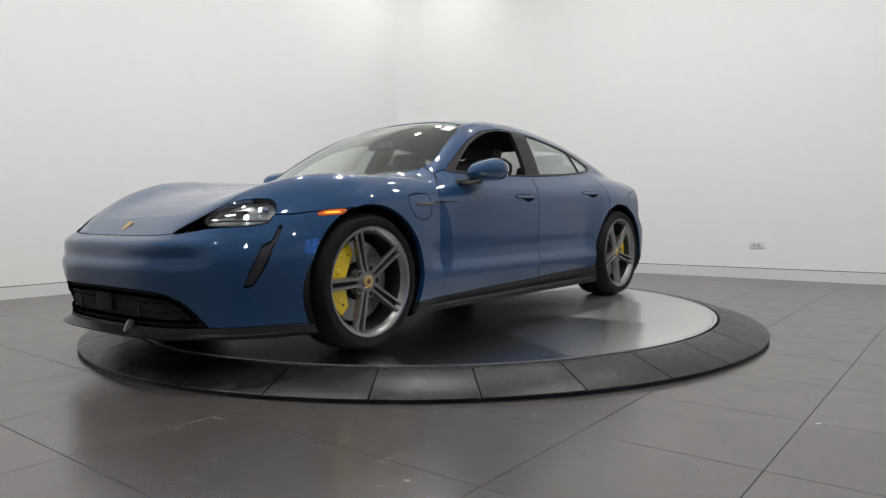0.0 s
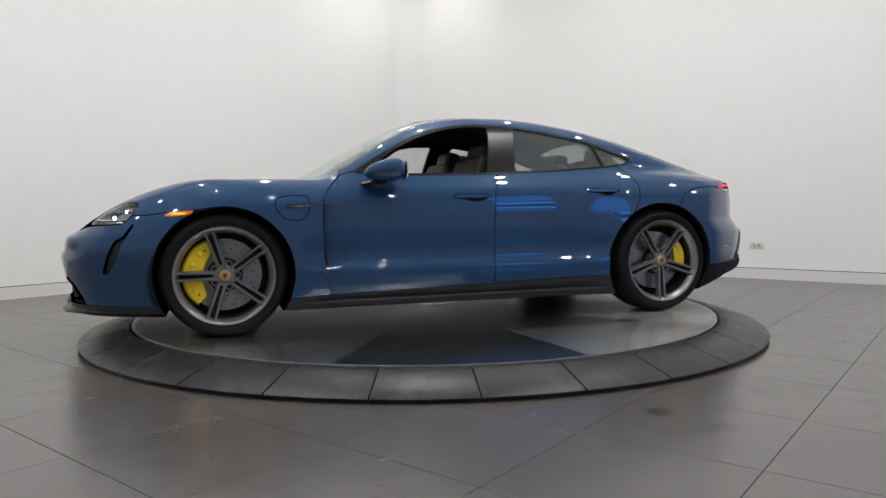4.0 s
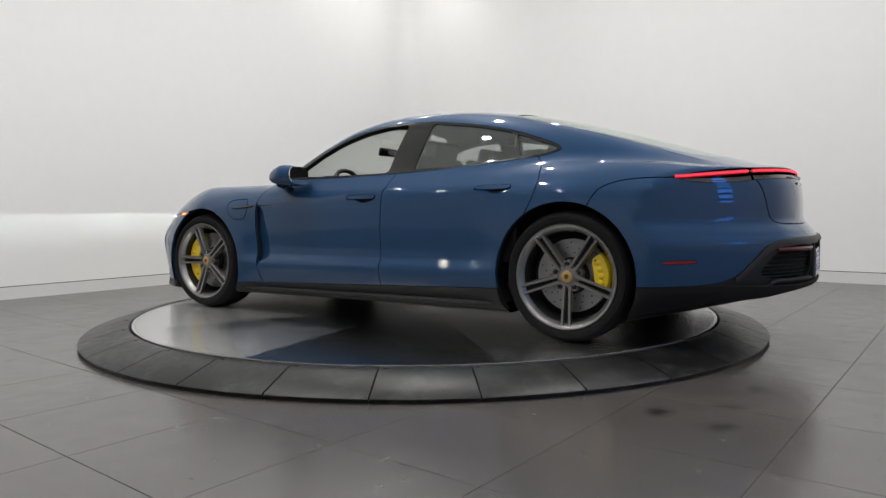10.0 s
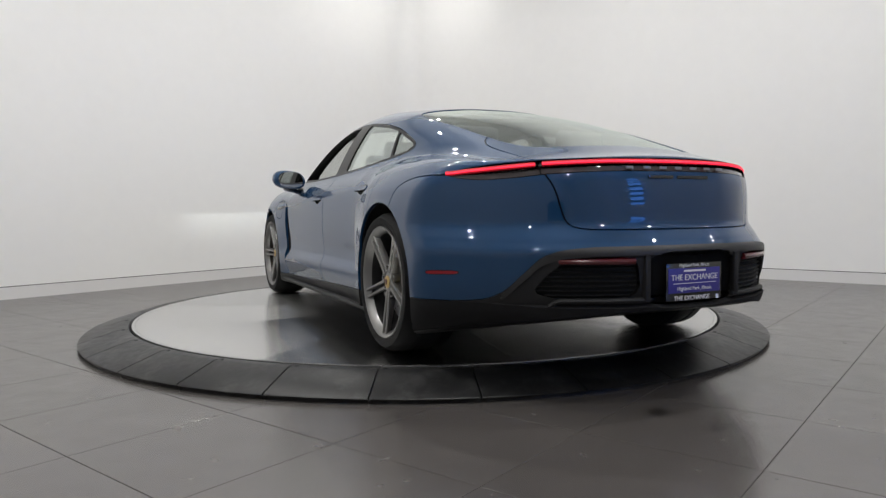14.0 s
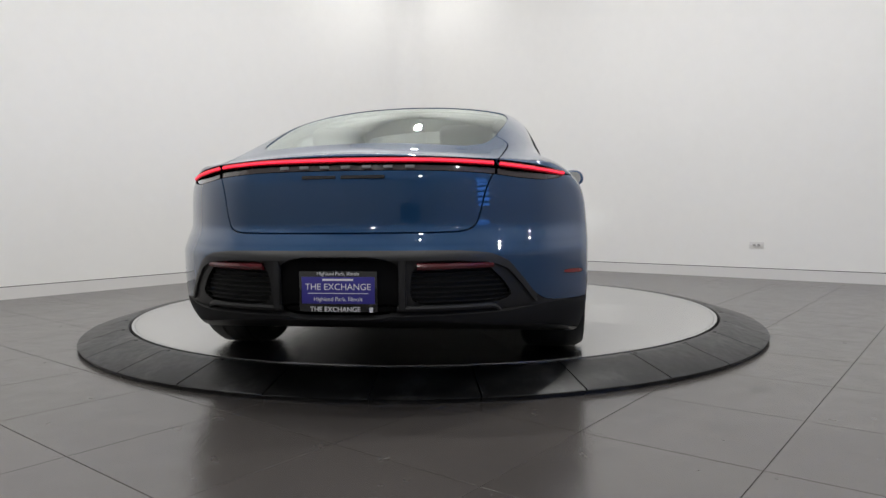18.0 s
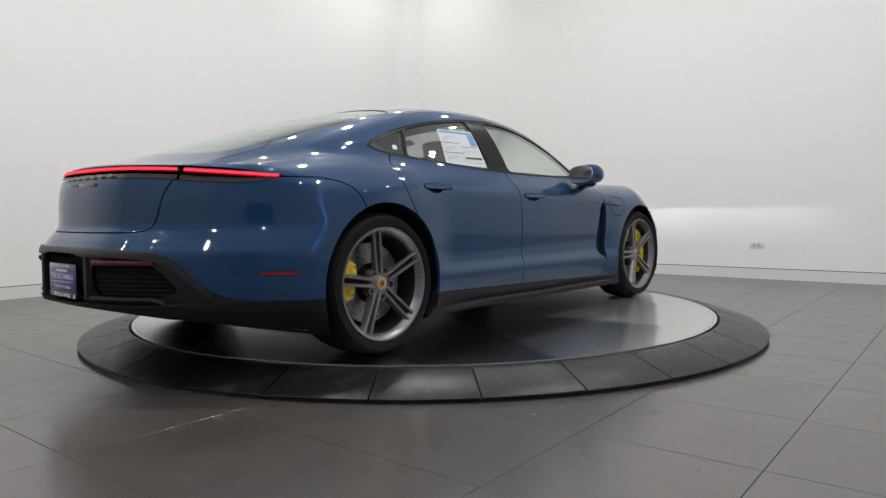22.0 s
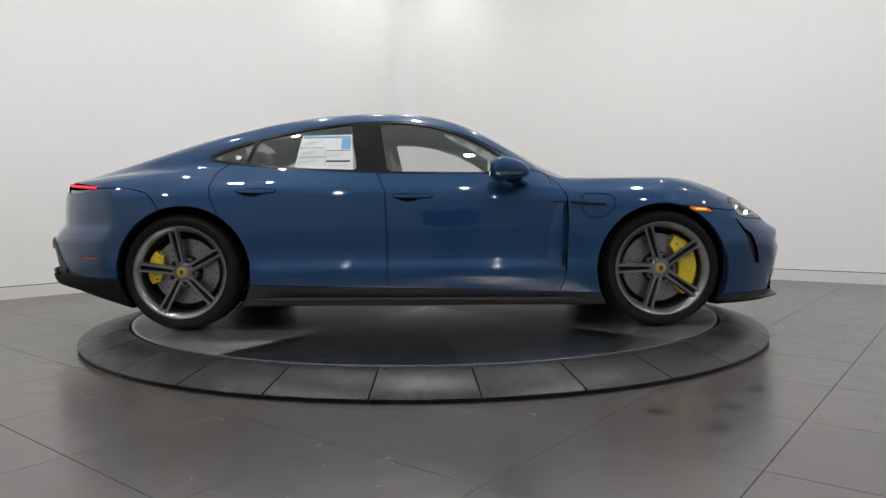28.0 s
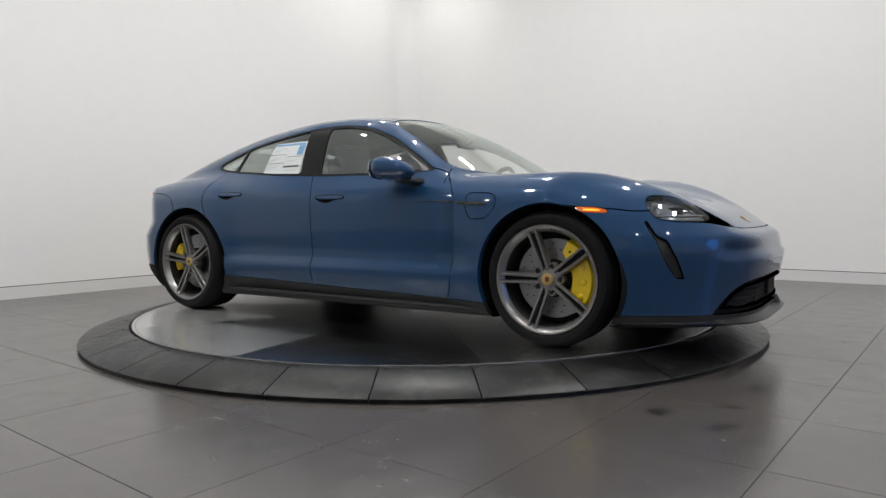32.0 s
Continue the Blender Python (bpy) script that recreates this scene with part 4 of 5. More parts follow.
# dealer plate in its frame
PX = -2.572
plate = part("number_plate", block(bmesh.new(), (0.006, 0.304, 0.154), (PX, 0, 0.407), bevel=0.002), GLOSS_BLACK, apron, "blue dealer plate with white lettering in a black frame")
part("plate_field", block(bmesh.new(), (0.003, 0.284, 0.102), (PX - 0.0035, 0, 0.412), bevel=0.001), PLATE_BLUE, plate, "blue plate field")


def writing(text, size, y, z, mat, parent, x, align="CENTER"):
    """Raised lettering that faces backwards."""
    cu = bpy.data.curves.new("writing", "FONT")
    cu.body, cu.size, cu.align_x, cu.align_y, cu.extrude = text, size, align, "CENTER", 0.0006
    tmp = bpy.data.objects.new("writing", cu)
    me = bpy.data.meshes.new_from_object(tmp)
    bpy.data.objects.remove(tmp)
    me.materials.append(mat)
    ob = part("lettering", me, mat, parent)
    ob.matrix_local = Matrix.Translation((x, y, z)) @ Matrix(((0, 0, -1), (-1, 0, 0), (0, 1, 0))).to_4x4()
    return ob


writing("THE EXCHANGE", 0.0345, 0, 0.424, PLATE_WHITE, plate, PX - 0.0055)
writing("Highland Park, Illinois", 0.022, 0, 0.378, PLATE_WHITE, plate, PX - 0.0055)
writing("Highland Park, Illinois", 0.019, 0, 0.4745, PLATE_WHITE, plate, PX - 0.0035)
writing("THE EXCHANGE", 0.0265, 0.012, 0.3385, PLATE_WHITE, plate, PX - 0.0035)
for y, z, w, h in ((0, 0.4520, 0.12, 0.008), (0, 0.4005, 0.235, 0.0026)):
    part("bar", block(bmesh.new(), (0.0012, w, h), (PX - 0.0055, y, z)), PLATE_WHITE, plate)
part("badge", block(bmesh.new(), (0.0012, 0.014, 0.018), (PX - 0.0035, -0.128, 0.3385), bevel=0.003), PLATE_WHITE, plate, "small pale shield shape")

# headlights
for f, s in ((lambda k: k, 1), (mirrored, -1)):
    H = P["headlight"]
    unit = clip(H, inside_of(H[0][:, [1, 2]], LAMP_UNIT))
    rest = clip(H, -inside_of(H[0][:, [1, 2]], LAMP_UNIT))
    head = part("headlight", welted(f(sunk(rest, 0.028)), -0.028), MATT_BLACK, car, "headlight with clear lens and lit white modules in a black surround")
    part("lens", f(sunk(unit, 0.002)), LENS, head, "clear lens")
    bowl = sunk(unit, 0.032)
    bowl = refined(bowl, lambda V: np.maximum(np.abs(V[:, 1] - 0.640) - 0.055, np.abs(V[:, 2] - 0.700) - 0.022) < 0.01, 1)
    bowl = clip(bowl, -np.maximum(np.abs(bowl[0][:, 1] - 0.640) - 0.046, np.abs(bowl[0][:, 2] - 0.700) - 0.015))
    part("reflector_bowl", f(bowl), LAMP_GREY, head, "grey metallic reflector bowl")
    # lower light blade and upper module
    pts = [(skin_point(y, 0.672, 1) - 0.022, s * y, 0.672) for y in np.linspace(0.600, 0.785, 12)]
    bm = bmesh.new()
    tube(bm, pts, 0.007, n=6)
    part("light_blade", bm, CHROME, head, "bright horizontal light blade")
    for y, z, r in ((0.722, 0.684, 0.010),):
        bm = bmesh.new()
        block(bm, (0.012, 2 * r, 0.026), (skin_point(y, z, 1) - 0.016, s * y, z), bevel=0.004)
        part("running_light", bm, WHITE_GLOW, head, "white daytime running light point")
    bm = bmesh.new()
    lathe(bm, [(0.0, 0.012), (0.014, 0.008), (0.020, -0.004), (0.022, -0.02)], 24, axis="x", at=(skin_point(0.735, 0.722, 1) - 0.035, s * 0.735, 0.722))
    part("projector", bm, CHROME, head, "round projector lens")
    bm = bmesh.new()
    block(bm, (0.006, 0.007, 0.018), (skin_point(0.735, 0.722, 1) - 0.020, s * 0.735, 0.722), bevel=0.003)
    part("projector_glow", bm, WHITE_GLOW, head, "lit projector module")
    # dipped beam: a lamp strip deep in a slotted black box
    by, bz = 0.640, 0.700
    bx = skin_point(by, bz, 1) + 0.012
    box = bmesh.new()
    block(box, (0.095, 0.084, 0.003), (bx - 0.0975, s * by, bz + 0.0035))
    block(box, (0.095, 0.084, 0.003), (bx - 0.0975, s * by, bz - 0.0275))
    block(box, (0.0075, 0.084, 0.010), (bx - 0.1398, s * by, bz + 0.0004 - 0.0050))
    for u in (-0.041, 0.041):
        block(box, (0.095, 0.003, 0.034), (bx - 0.0975, s * by + u, bz - 0.0120))
    block(box, (0.003, 0.084, 0.034), (bx - 0.147, s * by, bz - 0.0120))
    baffle = part("beam_box", box, BLACK_HOLE, head, "black slotted lamp box", smooth=False)
    bm = bmesh.new()
    bm.faces.new([bm.verts.new((bx - 0.144, s * by + u, bz + v)) for u, v in ((-0.013, 0.0), (0.013, 0.0), (0.013, 0.0018), (-0.013, 0.0018))])
    part("beam_source", bm, BEAM_GLOW, baffle, "dipped beam light source", smooth=False)

# grille: recessed bed, bars, splitter, hood badge
G = P["grille"]
bed = sunk(joined(G, mirrored(G)), 0.07)
gr = part("grille", welted(bed, -0.07), MATT_BLACK, car, "black lower grille with horizontal bars")
for z in (0.225, 0.262, 0.300, 0.335):
    ymax = 0.60 - 1.0 * max(0, z - 0.27)
    pts = [(skin_point(y, z, 1) - 0.028, y, z) for y in np.linspace(-ymax, ymax, 40)]
    bm = bmesh.new()
    tube(bm, pts, 0.010, n=6, flat=0.4)
    part("grille_bar", bm, SATIN_BLACK, gr)
for y in (-0.30, 0.30):
    bm = bmesh.new()
    block(bm, (0.03, 0.012, 0.15), (skin_point(y, 0.27, 1) - 0.03, y, 0.275), bevel=0.003)
    part("grille_post", bm, SATIN_BLACK, gr)
bm = bmesh.new()
block(bm, (0.02, 0.16, 0.10), (skin_point(0, 0.29, 1) - 0.012, 0, 0.29), bevel=0.012)
part("radar_cover", bm, MATT_BLACK, gr, "black sensor cover")
bm = bmesh.new()
rows = []
n = 72
for i in range(n + 1):
    y = -0.90 + 1.80 * i / n
    a = abs(y)
    reach = 0.034 * np.clip((0.66 - a) / 0.14, 0, 1) + 0.012
    x0 = skin_point(y, 0.19, 1)
    x0 = min(x0, 2.4)
    inner = 0.02 + 0.045 * float(np.clip((0.66 - a) / 0.03, 0, 1))
    rows.append([bm.verts.new(p) for p in ((x0 - inner, y, 0.172 + 0.042 * (inner > 0.03)), (x0 + reach * 0.55, y, 0.156), (x0 + reach, y, 0.147), (x0 + reach - 0.002, y, 0.141), (x0 - 0.06, y, 0.130))])
for A, B in zip(rows[:-1], rows[1:]):
    for j in range(4):
        bm.faces.new((A[j], A[j + 1], B[j + 1], B[j]))
bmesh.ops.recalc_face_normals(bm, faces=bm.faces)
part("splitter", bm, PILLAR, car, "satin black front splitter blade")
hx = skin_point(0, 0.645, 1)
bm = bmesh.new()
slab(bm, rounded([(-0.026, 0.034), (0.026, 0.034), (0.027, -0.004), (0.0, -0.036), (-0.027, -0.004)], 1), lambda u, v, h: Vector((hx - 0.004 + h - v * 0.75, u, 0.648 + v * 0.65)), 0.0, 0.005)
part("hood_badge", bm, material_gold, car, "small gold shield badge shape")

# flank details: gill strip, mirrors, window sticker
for s in (1, -1):
    pts = [(x, s * (skin_side(x, z) + 0.001), z) for x, z in ((1.108, 0.747), (1.06, 0.748), (1.0, 0.751), (0.95, 0.755), (0.905, 0.760))]
    bm = bmesh.new()
    tube(bm, pts, lambda t: 0.004 + 0.006 * math.sin(math.pi * min(1, 0.15 + t * 0.7)), n=8, flat=1.0)
    part("gill_strip", bm, GLOSS_BLACK, car, "gloss black strip on the fender")
    # shade line of the door crease, drawn as a thin tapering black bar
    pts = [(x, s * (skin_side(x, z) + 0.0005), z) for x, z in ((0.875, 0.762), (0.80, 0.764), (0.70, 0.764), (0.62, 0.762))]
    bm = bmesh.new()
    tube(bm, pts, lambda t: 0.0045 * (1 - t) + 0.0008, n=8)
    part("gill_crease_shade", bm, GLOSS_BLACK, doors[0 if s > 0 else 1][0])
    # skirt blade
    pts = [(x, s * (0.928 + 0.018 * max(0, -x - 0.3)), 0.180 - 0.004 * x) for x in np.linspace(1.02, -1.0, 30)]
    bm = bmesh.new()
    tube(bm, pts, lambda t: 0.016 * min(1, 8 * t + 0.3, 8 * (1 - t) + 0.3), n=10, flat=0.7)
    part("skirt_blade", bm, SATIN_BLACK, car, "satin black sill blade")
    # mirror
    mir = new("door_mirror")
    mir.parent = doors[0 if s > 0 else 1][0]
    tagged(mir, "blue door mirror with a black foot")
    for nm, zlo, mat in (("cap", 0, PAINT), ("base", 1, GLOSS_BLACK)):
        bm = bmesh.new()
        rings = []
        nu, nv = 40, 20
        for i in range(nv + 1):
            v = (math.pi / 2) * i / nv * (1 if nm == "cap" else -1)
            ring = []
            for j in range(nu):
                u = 2 * math.pi * j / nu
                c, sn = math.cos(u), math.sin(u)
                ex = math.copysign(abs(c) ** 0.75, c) * math.cos(v) ** 0.6
                ey = math.copysign(abs(sn) ** 0.75, sn) * math.cos(v) ** 0.6
                front = max(0.0, ex)
                x = 0.500 + (0.150 * ex if ex > 0 else 0.092 * ex)
                y = 0.990 + 0.122 * ey * (1 - 0.30 * front)
                z = 0.950 + (0.074 if nm == "cap" else 0.060) * math.sin(v) * (1 - 0.28 * front) - 0.012 * front + (0.010 * ey)
                ring.append(bm.verts.new((x, s * y, z)))
            rings.append(ring)
        for A, B in zip(rings[:-1], rings[1:]):
            for j in range(nu):
                bm.faces.new((A[j], A[(j + 1) % nu], B[(j + 1) % nu], B[j]))
        bmesh.ops.remove_doubles(bm, verts=bm.verts, dist=1e-5)
        bmesh.ops.recalc_face_normals(bm, faces=bm.faces)
        part(nm, bm, mat if nm == "cap" else PAINT, mir)
    bm = bmesh.new()
    slab(bm, rounded([(0.895, 0.915), (0.905, 1.000), (0.985, 1.018), (1.070, 1.005), (1.082, 0.950), (1.05, 0.905), (0.96, 0.895)], 2), lambda u, v, h: Vector((0.4095 + h, s * (u + 0.005), v - 0.002)), -0.004, 0.004)
    part("mirror_glass", bm, MIRROR, mir, "mirror glass")
    bm = bmesh.new()
    tube(bm, [(0.555, s * 0.985, 0.900), (0.575, s * 0.945, 0.888), (0.60, s * 0.905, 0.878), (0.61, s * 0.85, 0.878)], lambda t: 0.052 - 0.012 * math.sin(math.pi * t), n=14, flat=0.55)
    part("foot", bm, GLOSS_BLACK, mir, "black mirror foot")

D = P["dlo"]
st = clip(D, inside_of(D[0][:, [0, 2]], np.array([(-0.752, 1.195), (-0.436, 1.200), (-0.418, 0.972), (-0.785, 0.985)])))
paper = part("window_sticker", mirrored(sunk(st, 0.003)), PAPER, doors[1][1], "white printed price sheet on the window")
SHEET = [(-0.745, -0.445, 1.176, 1.190, PAPER_BLUE), (-0.500, -0.440, 1.105, 1.174, PAPER_BLUE), (-0.765, -0.600, 1.112, 1.116, PAPER_INK), (-0.770, -0.600, 1.052, 1.056, PAPER_INK), (-0.595, -0.440, 1.094, 1.098, PAPER_INK),
         (-0.600, -0.597, 1.000, 1.092, PAPER_INK), (-0.590, -0.440, 1.020, 1.032, PAPER_INK), (-0.575, -0.450, 0.996, 1.000, PAPER_GREY)]
SHEET += [(-0.740, -0.740 + 0.05 + 0.035 * ((k * 7) % 5), 1.166 - 0.0085 * k, 1.169 - 0.0085 * k, PAPER_GREY) for k in range(6)]
SHEET += [(-0.755, -0.755 + 0.04 + 0.025 * ((k * 3) % 4), 1.100 - 0.0085 * k, 1.103 - 0.0085 * k, PAPER_GREY) for k in range(5)]
SHEET += [(-0.585, -0.585 + 0.05 + 0.020 * ((k * 3) % 4), 1.084 - 0.0090 * k, 1.087 - 0.0090 * k, PAPER_GREY) for k in range(5)]
SHEET += [(-0.765, -0.765 + 0.06 + 0.020 * ((k * 3) % 4), 1.042 - 0.0090 * k, 1.045 - 0.0090 * k, PAPER_GREY) for k in range(5)]
for x0, x1, z0, z1, mat in SHEET:
    q = refined(st, lambda V: (V[:, 0] > x0 - 0.03) & (V[:, 0] < x1 + 0.03) & (V[:, 2] > z0 - 0.02) & (V[:, 2] < z1 + 0.02), 2)
    q = clip(q, np.maximum.reduce([x0 - q[0][:, 0], q[0][:, 0] - x1, z0 - q[0][:, 2], q[0][:, 2] - z1]))
    if len(q[2]):
        part("print_block", mirrored(sunk(q, 0.0015)), mat, paper)

# cabin
def rounded_box(size, at, turn=(0, 0, 0), bevel=0.04):
    bm = bmesh.new()
    return block(bm, size, at, Euler([radians(a) for a in turn]).to_matrix(), bevel, 4)


part("cabin_floor", rounded_box((2.6, 1.55, 0.06), (-0.35, 0, 0.26), bevel=0.02), LEATHER, car, "dark cabin floor")
for x, ys, nm in ((0.02, (0.37, -0.37), "front_seat"), (-0.95, (0.36, -0.36), "rear_seat")):
    for y in ys:
        seat = new(nm)
        seat.parent = car
        tagged(seat, "black leather seat")
        part("cushion", rounded_box((0.52, 0.50, 0.16), (x + 0.10, y, 0.44), (0, -8, 0), 0.05), LEATHER, seat)
        part("backrest", rounded_box((0.15, 0.52, 0.70), (x - 0.20, y, 0.75), (0, -20, 0), 0.05), LEATHER, seat)
        part("headrest", rounded_box((0.11, 0.29, 0.19), (x - 0.335, y, 1.085), (0, -14, 0), 0.04), LEATHER, seat)
for s in (1, -1):
    part("door_card", rounded_box((1.9, 0.05, 0.50), (-0.15, s * 0.80, 0.66), (0, 0, 0), 0.02), LEATHER, car, "black inner door lining")
part("dashboard", rounded_box((0.34, 1.46, 0.22), (0.72, 0, 0.82), (0, 12, 0), 0.07), LEATHER, car, "black dashboard")
part("instrument_hood", rounded_box((0.16, 0.40, 0.05), (0.60, 0.37, 0.945), (0, 8, 0), 0.02), LEATHER, car, "curved instrument display")
part("centre_console", rounded_box((0.9, 0.24, 0.26), (0.20, 0, 0.48), (0, 0, 0), 0.04), LEATHER, car)
part("parcel_shelf", rounded_box((0.55, 1.2, 0.05), (-1.62, 0, 0.93), (0, -4, 0), 0.02), LEATHER, car, "dark parcel shelf")
part("cowl", rounded_box((0.22, 1.40, 0.05), (0.93, 0, 0.885), (0, 10, 0), 0.015), MATT_BLACK, car, "black cowl under the windscreen")
wheel = new("steering_wheel")
wheel.parent = car
tagged(wheel, "black leather steering wheel")
wheel.matrix_local = pose(0.46, 0.37, 0.86, 0, -65, 0)
bm = bmesh.new()
lathe(bm, [(0.178 + 0.016 * math.cos(2 * math.pi * k / 10), 0.016 * math.sin(2 * math.pi * k / 10)) for k in range(11)], 40, axis="z")
part("wheel_rim", bm, LEATHER, wheel)
part("wheel_boss", rounded_box((0.12, 0.13, 0.05), (0, 0, -0.01), bevel=0.02), LEATHER, wheel)
for a in (0, 90, 180):
    part("wheel_spoke", rounded_box((0.12, 0.035, 0.015), (0.115 * math.sin(radians(a)) * -1 if a == 90 else 0, 0.115 * math.cos(radians(a)), 0), (0, 0, 0 if a == 90 else 90), 0.006), LEATHER, wheel)
part("rear_view_mirror", rounded_box((0.03, 0.22, 0.065), (0.40, 0, 1.175), (0, -12, 0), 0.015), GLOSS_BLACK, car, "black rear-view mirror")
part("mirror_stalk", tube(bmesh.new(), [(0.42, 0, 1.18), (0.445, 0, 1.195), (0.455, 0, 1.205)], 0.012), GLOSS_BLACK, car)


# headliner under the roof
def roof_height(x, y):
    lo, hi = 0.9, 1.5
    for _ in range(12):
        m = (lo + hi) / 2
        lo, hi = (m, hi) if body_field(np.array([[x, y, m]]))[0] < 0 else (lo, m)
    return lo


bm = bmesh.new()
grid = []
for i in range(15):
    x = 0.10 - 1.32 * i / 14
    half = 0.56 - 0.05 * abs(i - 5) / 9
    grid.append([[bm.verts.new((x, half * (2 * j / 10 - 1), roof_height(x, half * (2 * j / 10 - 1)) - d)) for j in range(11)] for d in (0.034, 0.046)])
for A, B in zip(grid[:-1], grid[1:]):
    for k in (0, 1):
        for j in range(10):
            bm.faces.new((A[k][j], A[k][j + 1], B[k][j + 1], B[k][j]))
    for j in (0, 10):
        bm.faces.new((A[0][j], A[1][j], B[1][j], B[0][j]))
for row in (grid[0], grid[-1]):
    for j in range(10):
        bm.faces.new((row[0][j], row[0][j + 1], row[1][j + 1], row[1][j]))
bmesh.ops.recalc_face_normals(bm, faces=bm.faces)
part("headliner", bm, HEADLINER, car, "dark grey fabric headliner")

# small white labels behind the glass
W = refined(P["windscreen"], lambda V: (np.abs(V[:, 0] - 0.27) < 0.12) & (np.abs(V[:, 1] - 0.515) < 0.12), 2)
part("windscreen_label", sunk(clip(W, np.maximum(np.abs(W[0][:, 0] - 0.270) - 0.040, np.abs(W[0][:, 1] - 0.508) - 0.042)), 0.003), PAPER, car, "small white label at the top of the windscreen")
Q = refined(P["dlo"], lambda V: (np.abs(V[:, 0] + 1.148) < 0.05) & (np.abs(V[:, 2] - 1.058) < 0.05), 2)
part("window_label", mirrored(sunk(clip(Q, np.maximum(np.abs(Q[0][:, 0] + 1.148) - 0.016, np.abs(Q[0][:, 2] - 1.058) - 0.012)), 0.003)), PAPER, car, "small white label on the quarter window")
# shield-shaped reflection on the splitter, modelled as a light grey fin
for y in (0.243,):
    bm = bmesh.new()
    slab(bm, [(2.326, 0.172), (2.388, 0.160), (2.384, 0.178), (2.368, 0.212), (2.342, 0.216)], lambda u, v, h: Vector((u, y + h, v)), -0.009, 0.009)
    bmesh.ops.bevel(bm, geom=list(bm.edges), offset=0.003, segments=2, affect="EDGES")
    part("splitter_glint_fin", bm, LETTER, car, "upright fin on the splitter, light grey in place of a reflection")

# ---- the room ----
STAINS = ((1.08, -2.69, 0.06), (1.47, -2.18, 0.06), (0.90, -2.48, 0.05), (1.24, -2.43, 0.04))


def tile_floor_material():
    m = bpy.data.materials.new("grey_floor_tile")
    m.use_nodes = True
    nt = m.node_tree
    b = nt.nodes["Principled BSDF"]
    b.inputs["Specular IOR Level"].default_value = 1.0
    geo, info = nt.nodes.new("ShaderNodeNewGeometry"), nt.nodes.new("ShaderNodeObjectInfo")
    big, fine = nt.nodes.new("ShaderNodeTexNoise"), nt.nodes.new("ShaderNodeTexNoise")
    big.inputs["Scale"].default_value, fine.inputs["Scale"].default_value = 1.6, 9
    big.inputs["Detail"].default_value, fine.inputs["Detail"].default_value = 6, 8
    big.inputs["Distortion"].default_value = 0.6
    for n in (big, fine):
        nt.links.new(geo.outputs["Position"], n.inputs["Vector"])
    col = nt.nodes.new("ShaderNodeValToRGB")
    col.color_ramp.elements[0].position, col.color_ramp.elements[1].position = 0.32, 0.72
    col.color_ramp.elements[0].color, col.color_ramp.elements[1].color = (0.066, 0.060, 0.0565, 1), (0.083, 0.0755, 0.071, 1)
    nt.links.new(big.outputs[0], col.inputs[0])
    var = nt.nodes.new("ShaderNodeMapRange")
    var.inputs[3].default_value, var.inputs[4].default_value = 0.94, 1.06
    nt.links.new(info.outputs["Random"], var.inputs[0])
    mul = nt.nodes.new("ShaderNodeVectorMath")
    mul.operation = "MULTIPLY"
    nt.links.new(col.outputs[0], mul.inputs[0])
    nt.links.new(var.outputs[0], mul.inputs[1])
    nt.links.new(mul.outputs[0], b.inputs["Base Color"])
    ro = nt.nodes.new("ShaderNodeMapRange")
    ro.inputs[1].default_value, ro.inputs[2].default_value, ro.inputs[3].default_value, ro.inputs[4].default_value = 0.3, 0.7, 0.215, 0.275
    nt.links.new(fine.outputs[0], ro.inputs[0])
    nt.links.new(ro.outputs[0], b.inputs["Roughness"])
    # a few dark rubbed stains
    last = mul.outputs[0]
    for px, py, size in STAINS:
        dist = nt.nodes.new("ShaderNodeVectorMath")
        dist.operation = "DISTANCE"
        dist.inputs[1].default_value = (px, py, 0)
        nt.links.new(geo.outputs["Position"], dist.inputs[0])
        wob = nt.nodes.new("ShaderNodeMath")
        wob.operation = "MULTIPLY_ADD"
        wob.inputs[1].default_value = size * 2.2
        nt.links.new(fine.outputs[0], wob.inputs[0])
        nt.links.new(dist.outputs["Value"], wob.inputs[2])
        fade = nt.nodes.new("ShaderNodeMapRange")
        fade.interpolation_type = "SMOOTHSTEP"
        fade.inputs[1].default_value, fade.inputs[2].default_value, fade.inputs[3].default_value, fade.inputs[4].default_value = size * 1.2, size * 2.7, 0.42, 1.0
        nt.links.new(wob.outputs[0], fade.inputs[0])
        dim = nt.nodes.new("ShaderNodeVectorMath")
        dim.operation = "MULTIPLY"
        nt.links.new(last, dim.inputs[0])
        nt.links.new(fade.outputs[0], dim.inputs[1])
        last = dim.outputs[0]
    nt.links.new(last, b.inputs["Base Color"])
    return m


TILE = tile_floor_material()
GROUT = material("dark_grout", (0.032, 0.029, 0.027), rough=0.8, grain=0.2, scale=60)
WHITE = material("white_wall_paint", (0.85, 0.845, 0.83), rough=0.55, grain=0.015, scale=8, bump=0.05, bump_scale=120)
CEILING = material("white_ceiling", (0.85, 0.85, 0.84), rough=0.7, grain=0.02, scale=10)
BASE = material("baseboard_white", (0.72, 0.71, 0.70), rough=0.4, grain=0.02, scale=20)
RAMP = material("black_rubber_ramp", (0.0105, 0.0107, 0.011), rough=0.38, spec=0.32, grain=0.55, scale=24, bump=0.2, bump_scale=260, rough_var=0.12)
rt = RAMP.node_tree
scuff, level, blend = (rt.nodes.new("ShaderNode" + k) for k in ("TexNoise", "MapRange", "MixRGB"))
where = rt.nodes.new("ShaderNodeNewGeometry")
